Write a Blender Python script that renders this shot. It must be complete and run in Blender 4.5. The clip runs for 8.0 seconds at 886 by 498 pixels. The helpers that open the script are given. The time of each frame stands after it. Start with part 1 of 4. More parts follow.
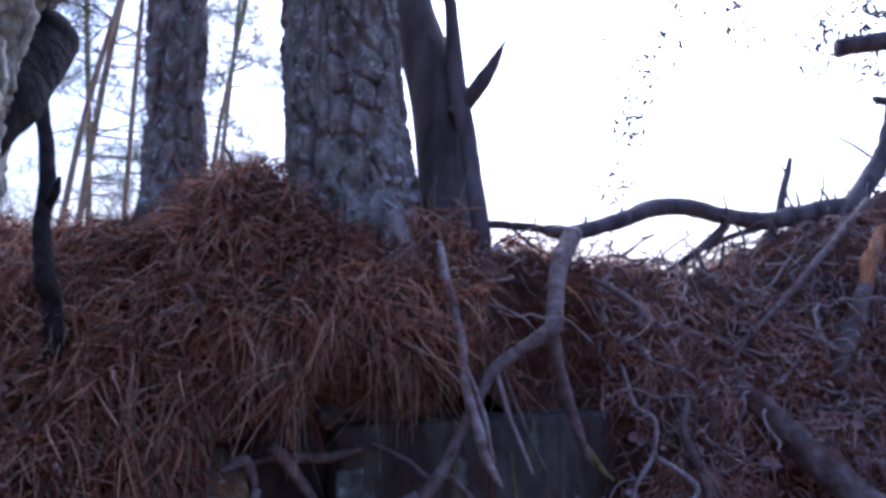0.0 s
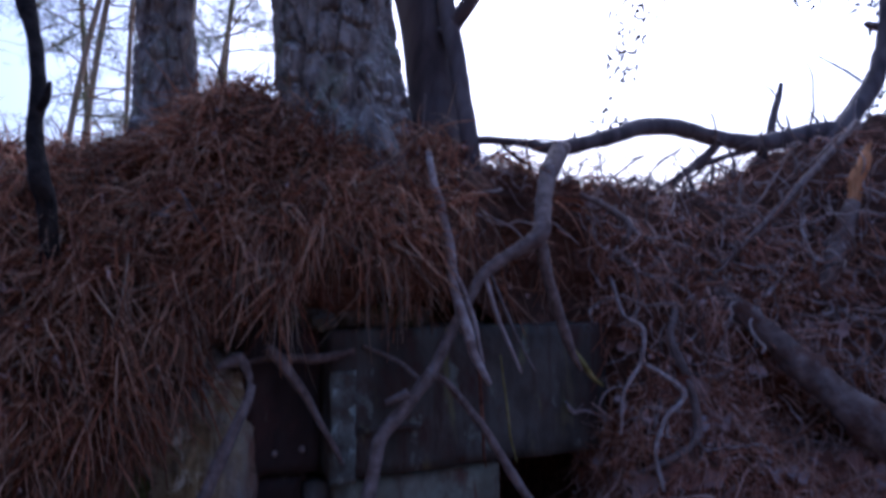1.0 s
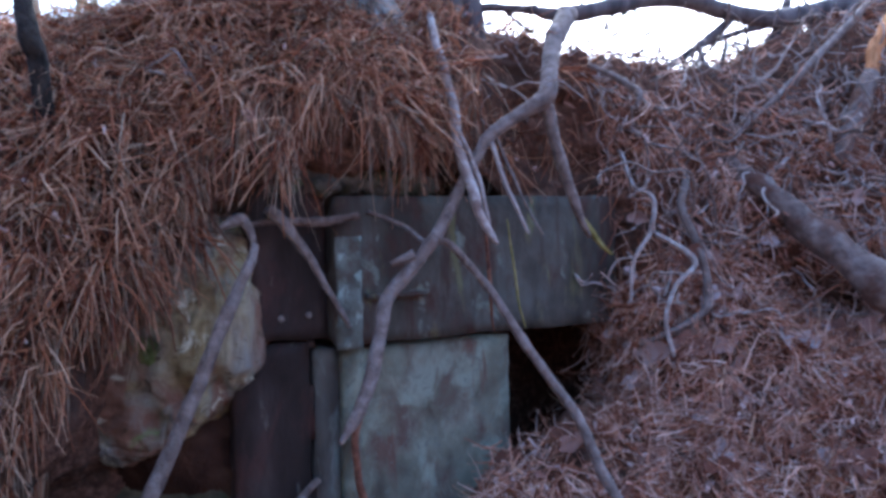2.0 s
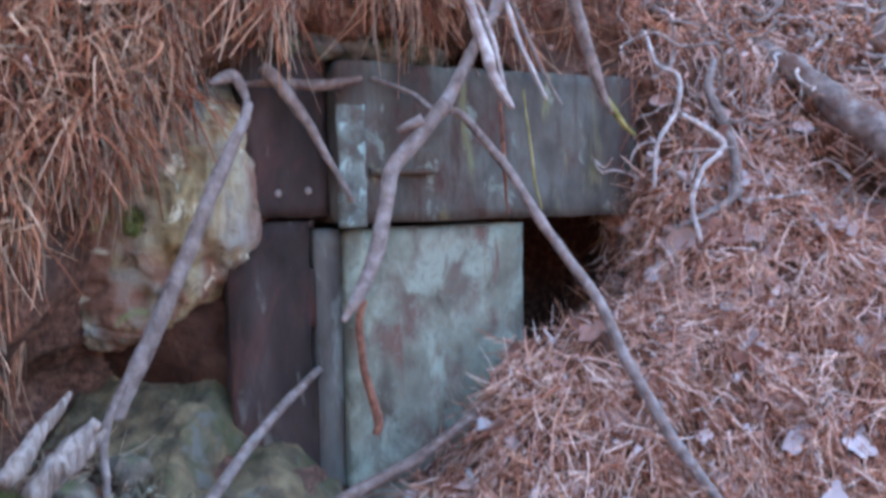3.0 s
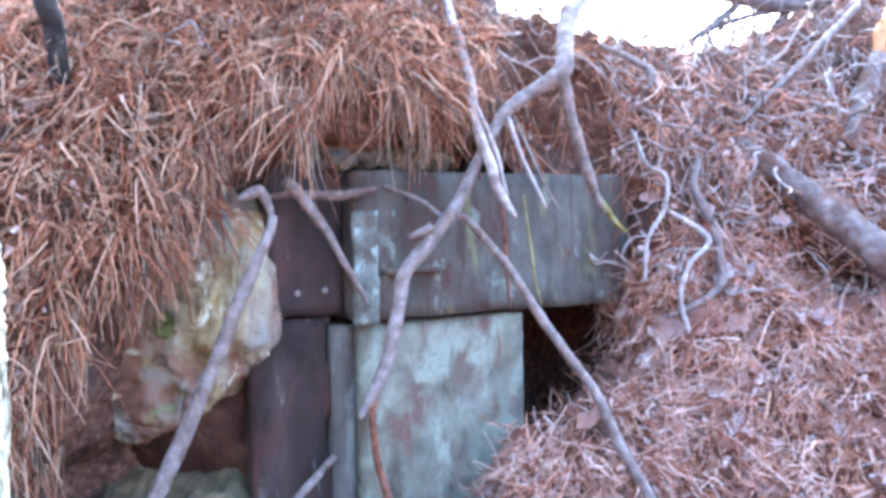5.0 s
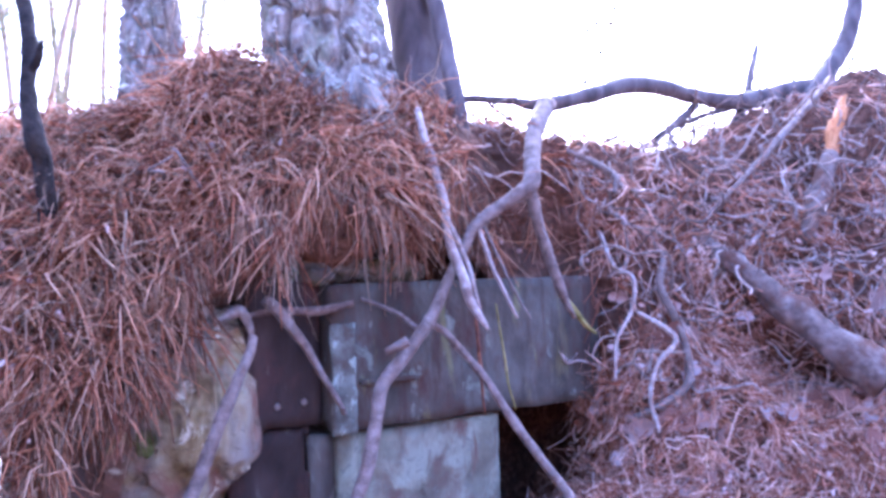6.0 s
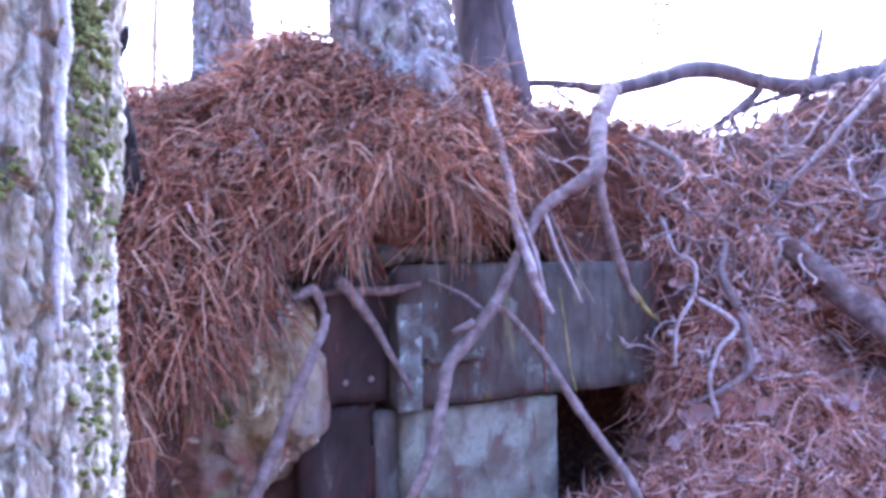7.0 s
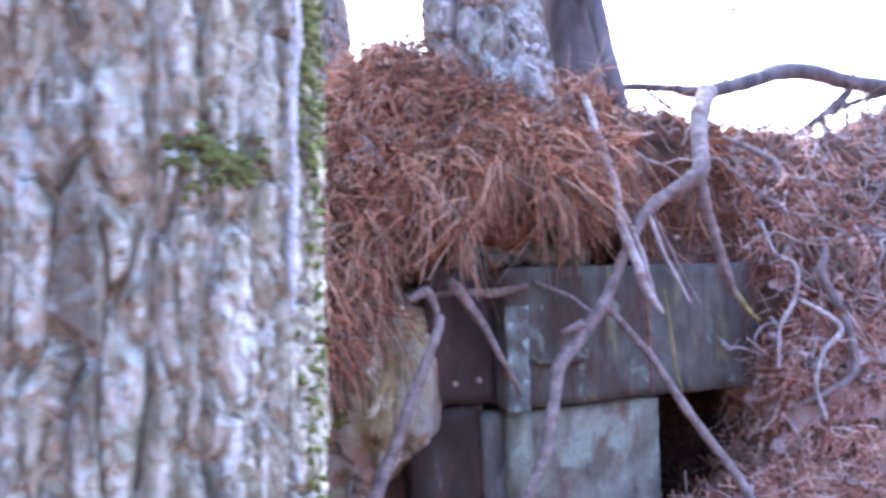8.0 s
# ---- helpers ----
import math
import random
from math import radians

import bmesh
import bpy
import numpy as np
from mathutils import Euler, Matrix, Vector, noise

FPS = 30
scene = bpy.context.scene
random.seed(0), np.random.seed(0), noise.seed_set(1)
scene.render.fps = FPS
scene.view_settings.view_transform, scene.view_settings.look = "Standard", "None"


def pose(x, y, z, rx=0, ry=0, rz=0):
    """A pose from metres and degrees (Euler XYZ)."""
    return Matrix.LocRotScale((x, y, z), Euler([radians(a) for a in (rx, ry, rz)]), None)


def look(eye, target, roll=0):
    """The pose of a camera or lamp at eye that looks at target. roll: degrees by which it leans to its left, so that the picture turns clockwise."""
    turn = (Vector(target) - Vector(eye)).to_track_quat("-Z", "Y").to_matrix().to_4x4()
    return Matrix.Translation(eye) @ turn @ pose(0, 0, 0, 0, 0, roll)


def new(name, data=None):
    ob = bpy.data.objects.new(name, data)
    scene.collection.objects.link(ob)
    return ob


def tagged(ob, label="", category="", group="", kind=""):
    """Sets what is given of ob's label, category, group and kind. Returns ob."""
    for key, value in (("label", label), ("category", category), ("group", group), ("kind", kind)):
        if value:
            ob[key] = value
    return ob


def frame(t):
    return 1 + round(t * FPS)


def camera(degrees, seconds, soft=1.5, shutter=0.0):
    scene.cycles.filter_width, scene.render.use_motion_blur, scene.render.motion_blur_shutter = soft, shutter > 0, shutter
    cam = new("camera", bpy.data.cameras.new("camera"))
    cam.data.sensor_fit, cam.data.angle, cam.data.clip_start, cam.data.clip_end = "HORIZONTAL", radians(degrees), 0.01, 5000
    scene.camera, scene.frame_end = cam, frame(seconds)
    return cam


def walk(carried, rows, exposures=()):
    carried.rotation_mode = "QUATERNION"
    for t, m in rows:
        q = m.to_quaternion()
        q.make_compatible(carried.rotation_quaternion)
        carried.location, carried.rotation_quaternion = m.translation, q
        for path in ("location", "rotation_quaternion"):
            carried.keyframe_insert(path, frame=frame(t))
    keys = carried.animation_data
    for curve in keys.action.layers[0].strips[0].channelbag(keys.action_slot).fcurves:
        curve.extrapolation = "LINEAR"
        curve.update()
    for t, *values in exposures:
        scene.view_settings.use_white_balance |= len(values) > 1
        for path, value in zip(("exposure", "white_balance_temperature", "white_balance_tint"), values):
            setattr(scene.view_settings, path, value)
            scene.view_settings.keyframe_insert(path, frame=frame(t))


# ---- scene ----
cam = camera(58.8, 8.0, soft=3.4, shutter=0.35)
PATH = [
    (0, (0.06, 0.078, 1.427), (0.005, 2.072, 1.58), 1.1),
    (0.5, (0.052, 0.071, 1.413), (-0.015, 2.065, 1.559), 1.1),
    (1, (0.098, 0.055, 1.264), (0.038, 2.052, 1.339), 0.3),
    (1.5, (0.121, 0.055, 1.139), (0.045, 2.053, 1.094), -0.6),
    (2.8, (0.084, 0.218, 0.895), (-0.014, 2.213, 0.791), -0.8),
    (3, (0.081, 0.233, 0.826), (-0.013, 2.225, 0.677), -0.9),
    (3.5, (0.083, 0.235, 0.733), (-0.017, 2.224, 0.553), -0.5),
    (4, (0.105, 0.204, 0.708), (-0.012, 2.188, 0.486), -0.5),
    (4.5, (0.09, 0.153, 0.855), (-0.025, 2.145, 0.717), -2.3),
    (5, (0.041, 0.099, 0.988), (-0.021, 2.097, 0.928), -0.9),
    (6.3, (0.065, 0.003, 1.149), (0.067, 2.001, 1.233), -1.8),
    (6.5, (0.048, -0.009, 1.133), (0.052, 1.989, 1.206), -1.0),
    (7, (-0.018, -0.012, 1.16), (-0.12, 1.985, 1.171), -0.6),
    (7.5, (-0.029, -0.028, 1.155), (-0.198, 1.965, 1.147), -1.9),
    (8, (-0.197, -0.053, 1.131), (-0.396, 1.937, 1.18), -1.1),
]
EXPOSURES = ((0.0, 0.75, 4500, 24), (1.0, 0.15, 4500, 24), (1.7, 1.4, 4550, 14), (2.8, 3.3, 4900, 2), (4.0, 3.7, 5200, 0), (5.2, 4.15, 4600, 4), (6.3, 3.2, 4500, 40), (8.0, 3.3, 4750, 18))
walk(cam, [(t, look(eye, target, roll)) for t, eye, target, roll in PATH], EXPOSURES)

# ---- light ----
world = bpy.data.worlds.new("sky")
scene.world = world
world.use_nodes = True
wn = world.node_tree
sky = wn.nodes.new("ShaderNodeTexSky")
sky.sky_type = "NISHITA"
sky.sun_disc = False
SUN_UP, SUN_TURN = radians(42), radians(8)
sky.sun_elevation, sky.sun_rotation = SUN_UP, SUN_TURN
sky.air_density, sky.dust_density, sky.ozone_density = 1.0, 6.0, 0.6
wn.links.new(sky.outputs[0], wn.nodes["Background"].inputs[0])
wn.nodes["Background"].inputs[1].default_value = 0.15
sun = new("sun", bpy.data.lights.new("sun", "SUN"))
sun.data.energy, sun.data.angle, sun.data.color = 1.0, radians(12), (1.0, 0.94, 0.85)
away = Vector((math.cos(SUN_UP) * math.sin(SUN_TURN), math.cos(SUN_UP) * math.cos(SUN_TURN), math.sin(SUN_UP)))
sun.matrix_world = look(away * 50, (0, 0, 0))


# ---- materials ----
def ramp_material(name, colours, scale=20.0, detail=6.0, rough=0.85, bump=0.3, bump_scale=120.0, stretch=(1, 1, 1), island=0.0, spots=None, spot_scale=6.0, spot_at=0.6, metal=0.0, distort=0.4, each=0.0):
    """Noise through a colour ramp, with a second, larger noise for stains, random pieces and a fine relief."""
    m = bpy.data.materials.new(name)
    m.use_nodes = True
    t = m.node_tree
    n, ln = t.nodes, t.links
    b = n["Principled BSDF"]
    b.inputs["Roughness"].default_value = rough
    b.inputs["Metallic"].default_value = metal
    b.inputs["Specular IOR Level"].default_value = 0.25
    co = n.new("ShaderNodeTexCoord")
    mp = n.new("ShaderNodeMapping")
    mp.inputs["Scale"].default_value = stretch
    ln.new(co.outputs["Object"], mp.inputs[0])
    ns = n.new("ShaderNodeTexNoise")
    ns.inputs["Scale"].default_value, ns.inputs["Detail"].default_value = scale, detail
    ns.inputs["Distortion"].default_value = distort
    ln.new(mp.outputs[0], ns.inputs[0])
    rp = n.new("ShaderNodeValToRGB")
    el = rp.color_ramp.elements
    k = len(colours)
    while len(el) < k:
        el.new(0.5)
    for i, c in enumerate(colours):
        el[i].position = 0.28 + 0.44 * i / max(1, k - 1)
        el[i].color = (*c, 1)
    fac = ns.outputs[0]
    if island or each:
        ge = n.new("ShaderNodeNewGeometry" if island else "ShaderNodeObjectInfo")
        mx = n.new("ShaderNodeMix")
        mx.inputs[0].default_value = island or each
        ln.new(fac, mx.inputs[2])
        ln.new(ge.outputs["Random Per Island" if island else "Random"], mx.inputs[3])
        fac = mx.outputs[0]
    ln.new(fac, rp.inputs[0])
    col = rp.outputs[0]
    if spots:
        s2 = n.new("ShaderNodeTexNoise")
        s2.inputs["Scale"].default_value, s2.inputs["Detail"].default_value = spot_scale, 8
        s2.inputs["Roughness"].default_value = 0.65
        ln.new(mp.outputs[0], s2.inputs[0])
        mr = n.new("ShaderNodeMapRange")
        mr.inputs[1].default_value, mr.inputs[2].default_value = spot_at - 0.05, spot_at + 0.07
        ln.new(s2.outputs[0], mr.inputs[0])
        mc = n.new("ShaderNodeMix")
        mc.data_type = "RGBA"
        ln.new(mr.outputs[0], mc.inputs[0])
        ln.new(col, mc.inputs[6])
        mc.inputs[7].default_value = (*spots, 1)
        col = mc.outputs[2]
    ln.new(col, b.inputs["Base Color"])
    if bump:
        nb = n.new("ShaderNodeTexNoise")
        nb.inputs["Scale"].default_value, nb.inputs["Detail"].default_value = bump_scale, 6
        ln.new(mp.outputs[0], nb.inputs[0])
        bp = n.new("ShaderNodeBump")
        bp.inputs["Strength"].default_value, bp.inputs["Distance"].default_value = bump, 0.01
        ln.new(nb.outputs[0], bp.inputs["Height"])
        ln.new(bp.outputs[0], b.inputs["Normal"])
    return m


def patches(m, colour, scale, at, width=0.03, stretch=(1, 1, 1), shift=0.0, detail=8.0, strength=1.0, distort=0.6):
    """Adds ragged patches of another colour (lichen, stain, flaking) to a material."""
    t = m.node_tree
    n, ln = t.nodes, t.links
    b = n["Principled BSDF"]
    co = n.new("ShaderNodeTexCoord")
    mp = n.new("ShaderNodeMapping")
    mp.inputs["Scale"].default_value = stretch
    mp.inputs["Location"].default_value = (shift, shift * 0.7, shift * 1.3)
    ln.new(co.outputs["Object"], mp.inputs[0])
    ns = n.new("ShaderNodeTexNoise")
    ns.inputs["Scale"].default_value, ns.inputs["Detail"].default_value = scale, detail
    ns.inputs["Roughness"].default_value, ns.inputs["Distortion"].default_value = 0.62, distort
    ln.new(mp.outputs[0], ns.inputs[0])
    mr = n.new("ShaderNodeMapRange")
    mr.inputs[1].default_value, mr.inputs[2].default_value = at - width, at + width
    mr.inputs[4].default_value = strength
    ln.new(ns.outputs[0], mr.inputs[0])
    mc = n.new("ShaderNodeMix")
    mc.data_type = "RGBA"
    ln.new(mr.outputs[0], mc.inputs[0])
    ln.new(b.inputs["Base Color"].links[0].from_socket, mc.inputs[6])
    mc.inputs[7].default_value = (*colour, 1)
    ln.new(mc.outputs[2], b.inputs["Base Color"])
    return m


def translucent(m, colour, share):
    """Lets light shine through thin leaves and needles."""
    t = m.node_tree
    out = t.nodes["Material Output"]
    tr = t.nodes.new("ShaderNodeBsdfTranslucent")
    tr.inputs[0].default_value = (*colour, 1)
    mx = t.nodes.new("ShaderNodeMixShader")
    mx.inputs[0].default_value = share
    t.links.new(t.nodes["Principled BSDF"].outputs[0], mx.inputs[1])
    t.links.new(tr.outputs[0], mx.inputs[2])
    t.links.new(mx.outputs[0], out.inputs[0])
    return m


SOIL = ramp_material("needle_soil", [(0.045, 0.022, 0.015), (0.14, 0.066, 0.04), (0.28, 0.15, 0.095)], 48, 8, 0.95, 0.9, 160, spots=(0.085, 0.05, 0.035), spot_scale=9, spot_at=0.56)
NEEDLES = ramp_material("pine_needles", [(0.15, 0.05, 0.026), (0.36, 0.135, 0.066), (0.50, 0.23, 0.12), (0.62, 0.38, 0.235)], 4, 3, 0.9, 0, island=0.7)
# Tan dry litter, with the open slope's stronger light added to its colour.
SLOPENEEDLES = ramp_material("pale_lit_litter", [(0.26, 0.105, 0.06), (0.52, 0.245, 0.15), (0.66, 0.37, 0.25), (0.80, 0.57, 0.45)], 5, 3, 0.9, 0, island=0.7)
GREYNEEDLES = ramp_material("grey_needles", [(0.14, 0.085, 0.055), (0.28, 0.18, 0.11), (0.42, 0.31, 0.21)], 4, 3, 0.75, 0, island=0.75)
LEAVES = ramp_material("dry_leaves", [(0.16, 0.07, 0.045), (0.29, 0.15, 0.11), (0.40, 0.26, 0.215), (0.50, 0.40, 0.37)], 25, 4, 0.7, 0.3, 150, each=0.7)
CHIPS = ramp_material("leaf_crumbs", [(0.18, 0.075, 0.045), (0.38, 0.185, 0.12), (0.52, 0.30, 0.22), (0.66, 0.50, 0.44)], 6, 3, 0.85, 0, island=0.8)
BARK = ramp_material("pine_bark", [(0.075, 0.06, 0.05), (0.25, 0.215, 0.18), (0.46, 0.42, 0.37)], 26, 8, 0.92, 1.0, 80, (1, 1, 0.45), spots=(0.31, 0.33, 0.25), spot_scale=8, spot_at=0.60)
patches(BARK, (0.52, 0.50, 0.45), 30, 0.60, 0.03)
patches(BARK, (0.085, 0.062, 0.05), 22, 0.61, 0.04, (1, 1, 0.5), 4)
PALEBARK = ramp_material("pale_bark", [(0.13, 0.108, 0.065), (0.35, 0.315, 0.215), (0.54, 0.50, 0.37), (0.69, 0.655, 0.52)], 60, 10, 0.95, 1.0, 170, (1, 1, 0.45), spots=(0.66, 0.645, 0.56), spot_scale=30, spot_at=0.60)
patches(PALEBARK, (0.68, 0.66, 0.56), 17, 0.60, 0.03, (1, 1, 0.3), 2)
patches(PALEBARK, (0.11, 0.088, 0.06), 19, 0.575, 0.03, (1, 1, 0.12), 7, 9, 0.75)
patches(PALEBARK, (0.14, 0.12, 0.085), 55, 0.60, 0.03, (1, 1, 0.5), 4, 8, 0.8)
patches(PALEBARK, (0.24, 0.25, 0.13), 7, 0.62, 0.06, (1, 1, 0.5), 11)
MOSS = ramp_material("moss", [(0.08, 0.095, 0.025), (0.18, 0.20, 0.055), (0.28, 0.29, 0.10)], 60, 6, 0.95, 1.0, 300)
EARTHBITS = ramp_material("earth_crumbs", [(0.06, 0.045, 0.028), (0.13, 0.10, 0.06), (0.22, 0.18, 0.11), (0.30, 0.26, 0.18)], 6, 3, 0.9, 0, island=0.8)
PALESCAR = ramp_material("pale_scar", [(0.36, 0.35, 0.31), (0.52, 0.51, 0.48), (0.64, 0.63, 0.61)], 40, 8, 0.9, 0.8, 120)
SMOOTHBARK = ramp_material("smooth_bark", [(0.055, 0.045, 0.045), (0.12, 0.095, 0.09), (0.19, 0.16, 0.15)], 16, 7, 0.85, 0.4, 80, (1, 1, 0.25))
DARKBARK = ramp_material("dark_bark", [(0.012, 0.010, 0.009), (0.032, 0.026, 0.023), (0.06, 0.05, 0.043)], 30, 6, 0.95, 0.8, 90)
STICK = ramp_material("grey_stick", [(0.115, 0.082, 0.067), (0.22, 0.168, 0.142), (0.33, 0.27, 0.24)], 35, 8, 0.85, 0.7, 120)
BROWNSTICK = ramp_material("brown_stick", [(0.07, 0.045, 0.035), (0.15, 0.10, 0.078), (0.24, 0.175, 0.145)], 35, 8, 0.85, 0.7, 120)
ROOT = ramp_material("pale_root", [(0.22, 0.155, 0.125), (0.40, 0.32, 0.28), (0.58, 0.52, 0.48)], 30, 8, 0.8, 0.6, 120, spots=(0.18, 0.115, 0.09), spot_scale=14, spot_at=0.58)
RUST = ramp_material("rust", [(0.08, 0.03, 0.018), (0.20, 0.085, 0.05), (0.30, 0.15, 0.09)], 40, 8, 0.85, 0.6, 150)
GREENROOT = ramp_material("mossy_root", [(0.14, 0.12, 0.03), (0.27, 0.23, 0.07), (0.38, 0.33, 0.14)], 30, 6, 0.9, 0.5, 120)
ORANGE = ramp_material("split_heartwood", [(0.30, 0.11, 0.04), (0.55, 0.24, 0.09), (0.68, 0.36, 0.16)], 25, 6, 0.8, 0.5, 120, (4, 4, 0.5))
BLEACHED = ramp_material("bleached_wood", [(0.12, 0.085, 0.065), (0.28, 0.22, 0.185), (0.44, 0.375, 0.33)], 30, 8, 0.85, 0.9, 90, (3, 3, 0.6))
CONCRETE = ramp_material("stained_concrete", [(0.04, 0.034, 0.026), (0.085, 0.076, 0.06), (0.145, 0.138, 0.112)], 9, 10, 0.9, 0.9, 35, (1, 1, 0.6), spots=(0.08, 0.045, 0.033), spot_scale=7, spot_at=0.56, distort=0.4)
patches(CONCRETE, (0.07, 0.042, 0.032), 13, 0.56, 0.05, (1, 1, 0.14), 3, 6, 0.8)
patches(CONCRETE, (0.20, 0.19, 0.085), 12, 0.62, 0.04, (1, 1, 0.2), 9, 8, 0.7)
patches(CONCRETE, (0.19, 0.20, 0.16), 10, 0.62, 0.02, (1, 1, 0.7), 6, 12)
LICHEN = ramp_material("lichen_concrete", [(0.09, 0.075, 0.053), (0.16, 0.15, 0.107), (0.235, 0.24, 0.175), (0.32, 0.34, 0.255)], 11, 10, 0.9, 1.0, 30, (1, 1, 0.7), spots=(0.15, 0.105, 0.078), spot_scale=5.0, spot_at=0.54, distort=0.5)
patches(LICHEN, (0.36, 0.40, 0.305), 7, 0.54, 0.06, (1, 1, 0.8), 3.4, 10, 0.7)
patches(LICHEN, (0.16, 0.10, 0.072), 9, 0.60, 0.03, (1, 1, 0.3), 8, 9)
patches(LICHEN, (0.18, 0.185, 0.15), 24, 0.60, 0.02, (1, 1, 1), 13, 9, 0.7, 1.5)
STRIP = ramp_material("strip_concrete", [(0.085, 0.075, 0.056), (0.16, 0.165, 0.135), (0.26, 0.285, 0.24)], 20, 10, 0.9, 0.9, 50, spots=(0.10, 0.075, 0.055), spot_scale=11, spot_at=0.56)
patches(STRIP, (0.34, 0.39, 0.33), 22, 0.57, 0.02, (1, 1, 0.8), 5, 10)
LOGBARK = ramp_material("log_bark", [(0.07, 0.048, 0.038), (0.17, 0.125, 0.105), (0.28, 0.225, 0.195)], 24, 8, 0.92, 1.0, 45, spots=(0.12, 0.06, 0.04), spot_scale=10, spot_at=0.53)
# Darker concrete for the recessed lintel end, side board and joint fillers.
DARKCONCRETE = ramp_material("dark_concrete", [(0.02, 0.013, 0.01), (0.045, 0.03, 0.024), (0.085, 0.06, 0.05)], 9, 8, 0.75, 0.6, 50, (1, 1, 0.4), distort=0.4)
patches(DARKCONCRETE, (0.10, 0.04, 0.03), 6, 0.56, 0.06, (1, 1, 0.4), 2, 8, 0.8)
patches(DARKCONCRETE, (0.16, 0.145, 0.12), 18, 0.63, 0.03, (1, 1, 0.3), 5, 9, 0.7)
JAMB = ramp_material("grey_jamb", [(0.06, 0.05, 0.042), (0.12, 0.11, 0.092), (0.19, 0.185, 0.16)], 12, 9, 0.85, 0.7, 50, (1, 1, 0.4), distort=0.4)
patches(JAMB, (0.24, 0.26, 0.225), 9, 0.58, 0.05, (1, 1, 0.3), 3)
SAND = ramp_material("ochre_sandstone", [(0.11, 0.07, 0.034), (0.25, 0.18, 0.084), (0.37, 0.295, 0.15), (0.50, 0.43, 0.26)], 9, 9, 0.85, 1.0, 30, distort=1.5)
patches(SAND, (0.30, 0.28, 0.235), 3.4, 0.53, 0.08, (1, 1, 0.8), 5.2)
patches(SAND, (0.235, 0.125, 0.08), 5, 0.57, 0.05, (1.6, 1, 0.5), 1.7)
patches(SAND, (0.70, 0.65, 0.47), 11, 0.63, 0.03, (1, 1, 1), 9)
patches(SAND, (0.10, 0.07, 0.04), 7, 0.64, 0.03, (1, 1, 1.6), 3, 9, 0.9, 2.0)
patches(SAND, (0.22, 0.24, 0.09), 8, 0.66, 0.05, (1, 1, 1), 14)
CLAY = ramp_material("red_clay", [(0.024, 0.011, 0.007), (0.06, 0.026, 0.015), (0.115, 0.06, 0.032)], 11, 8, 0.95, 0.9, 60)
STONE = ramp_material("mossy_stone", [(0.05, 0.04, 0.03), (0.12, 0.096, 0.07), (0.21, 0.175, 0.13)], 16, 8, 0.9, 0.9, 70, spots=(0.085, 0.085, 0.04), spot_scale=9, spot_at=0.55)
FOLIAGE = translucent(ramp_material("pine_foliage", [(0.09, 0.11, 0.06), (0.16, 0.17, 0.08), (0.28, 0.25, 0.12)], 2, 3, 0.7, 0, island=0.8), (0.42, 0.45, 0.26), 0.5)
TWIGLEAF = ramp_material("twig_leaves", [(0.06, 0.07, 0.05), (0.12, 0.13, 0.08), (0.22, 0.20, 0.11)], 2, 3, 0.7, 0, island=0.8)
# Sunlight on the far trunks is put into this pale, yellowish colour.
LITBARK = ramp_material("sunlit_bark", [(0.28, 0.20, 0.12), (0.46, 0.35, 0.22), (0.60, 0.49, 0.33)], 12, 6, 0.9, 0.5, 60, (1, 1, 0.3))


# ---- mesh helpers ----
def part(name, bm, material, parent=None, label="", smooth=True):
    """Links a bmesh as one mesh object, under a parent if one is given."""
    me = bpy.data.meshes.new(name)
    bm.to_mesh(me)
    bm.free()
    me.materials.append(material)
    if smooth:
        me.shade_smooth()
    ob = new(name, me)
    ob.parent = parent
    if label:
        ob["label"] = label
    return ob


def from_arrays(name, verts, faces, material, parent=None, smooth=False):
    """A mesh object from numpy arrays of corners and equal-sided faces."""
    me = bpy.data.meshes.new(name)
    k = faces.shape[1]
    me.vertices.add(len(verts))
    me.vertices.foreach_set("co", np.asarray(verts, np.float32).ravel())
    me.loops.add(faces.size)
    me.loops.foreach_set("vertex_index", np.asarray(faces, np.int32).ravel())
    me.polygons.add(len(faces))
    me.polygons.foreach_set("loop_start", np.arange(0, faces.size, k, dtype=np.int32))
    me.update(calc_edges=True)
    me.validate()
    me.materials.append(material)
    if smooth:
        me.shade_smooth()
    ob = new(name, me)
    ob.parent = parent
    return ob


def spline(points, steps):
    """Catmull-Rom through points, a numpy array of (n, k)."""
    p = np.asarray(points, float)
    p = np.vstack([2 * p[0] - p[1], p, 2 * p[-1] - p[-2]])
    out = []
    for i in range(1, len(p) - 2):
        for s in np.linspace(0, 1, steps, endpoint=False):
            a, b, c, d = p[i - 1], p[i], p[i + 1], p[i + 2]
            out.append(0.5 * (2 * b + (c - a) * s + (2 * a - 5 * b + 4 * c - d) * s * s + (3 * b - a - 3 * c + d) * s ** 3))
    out.append(p[-2])
    return np.array(out)


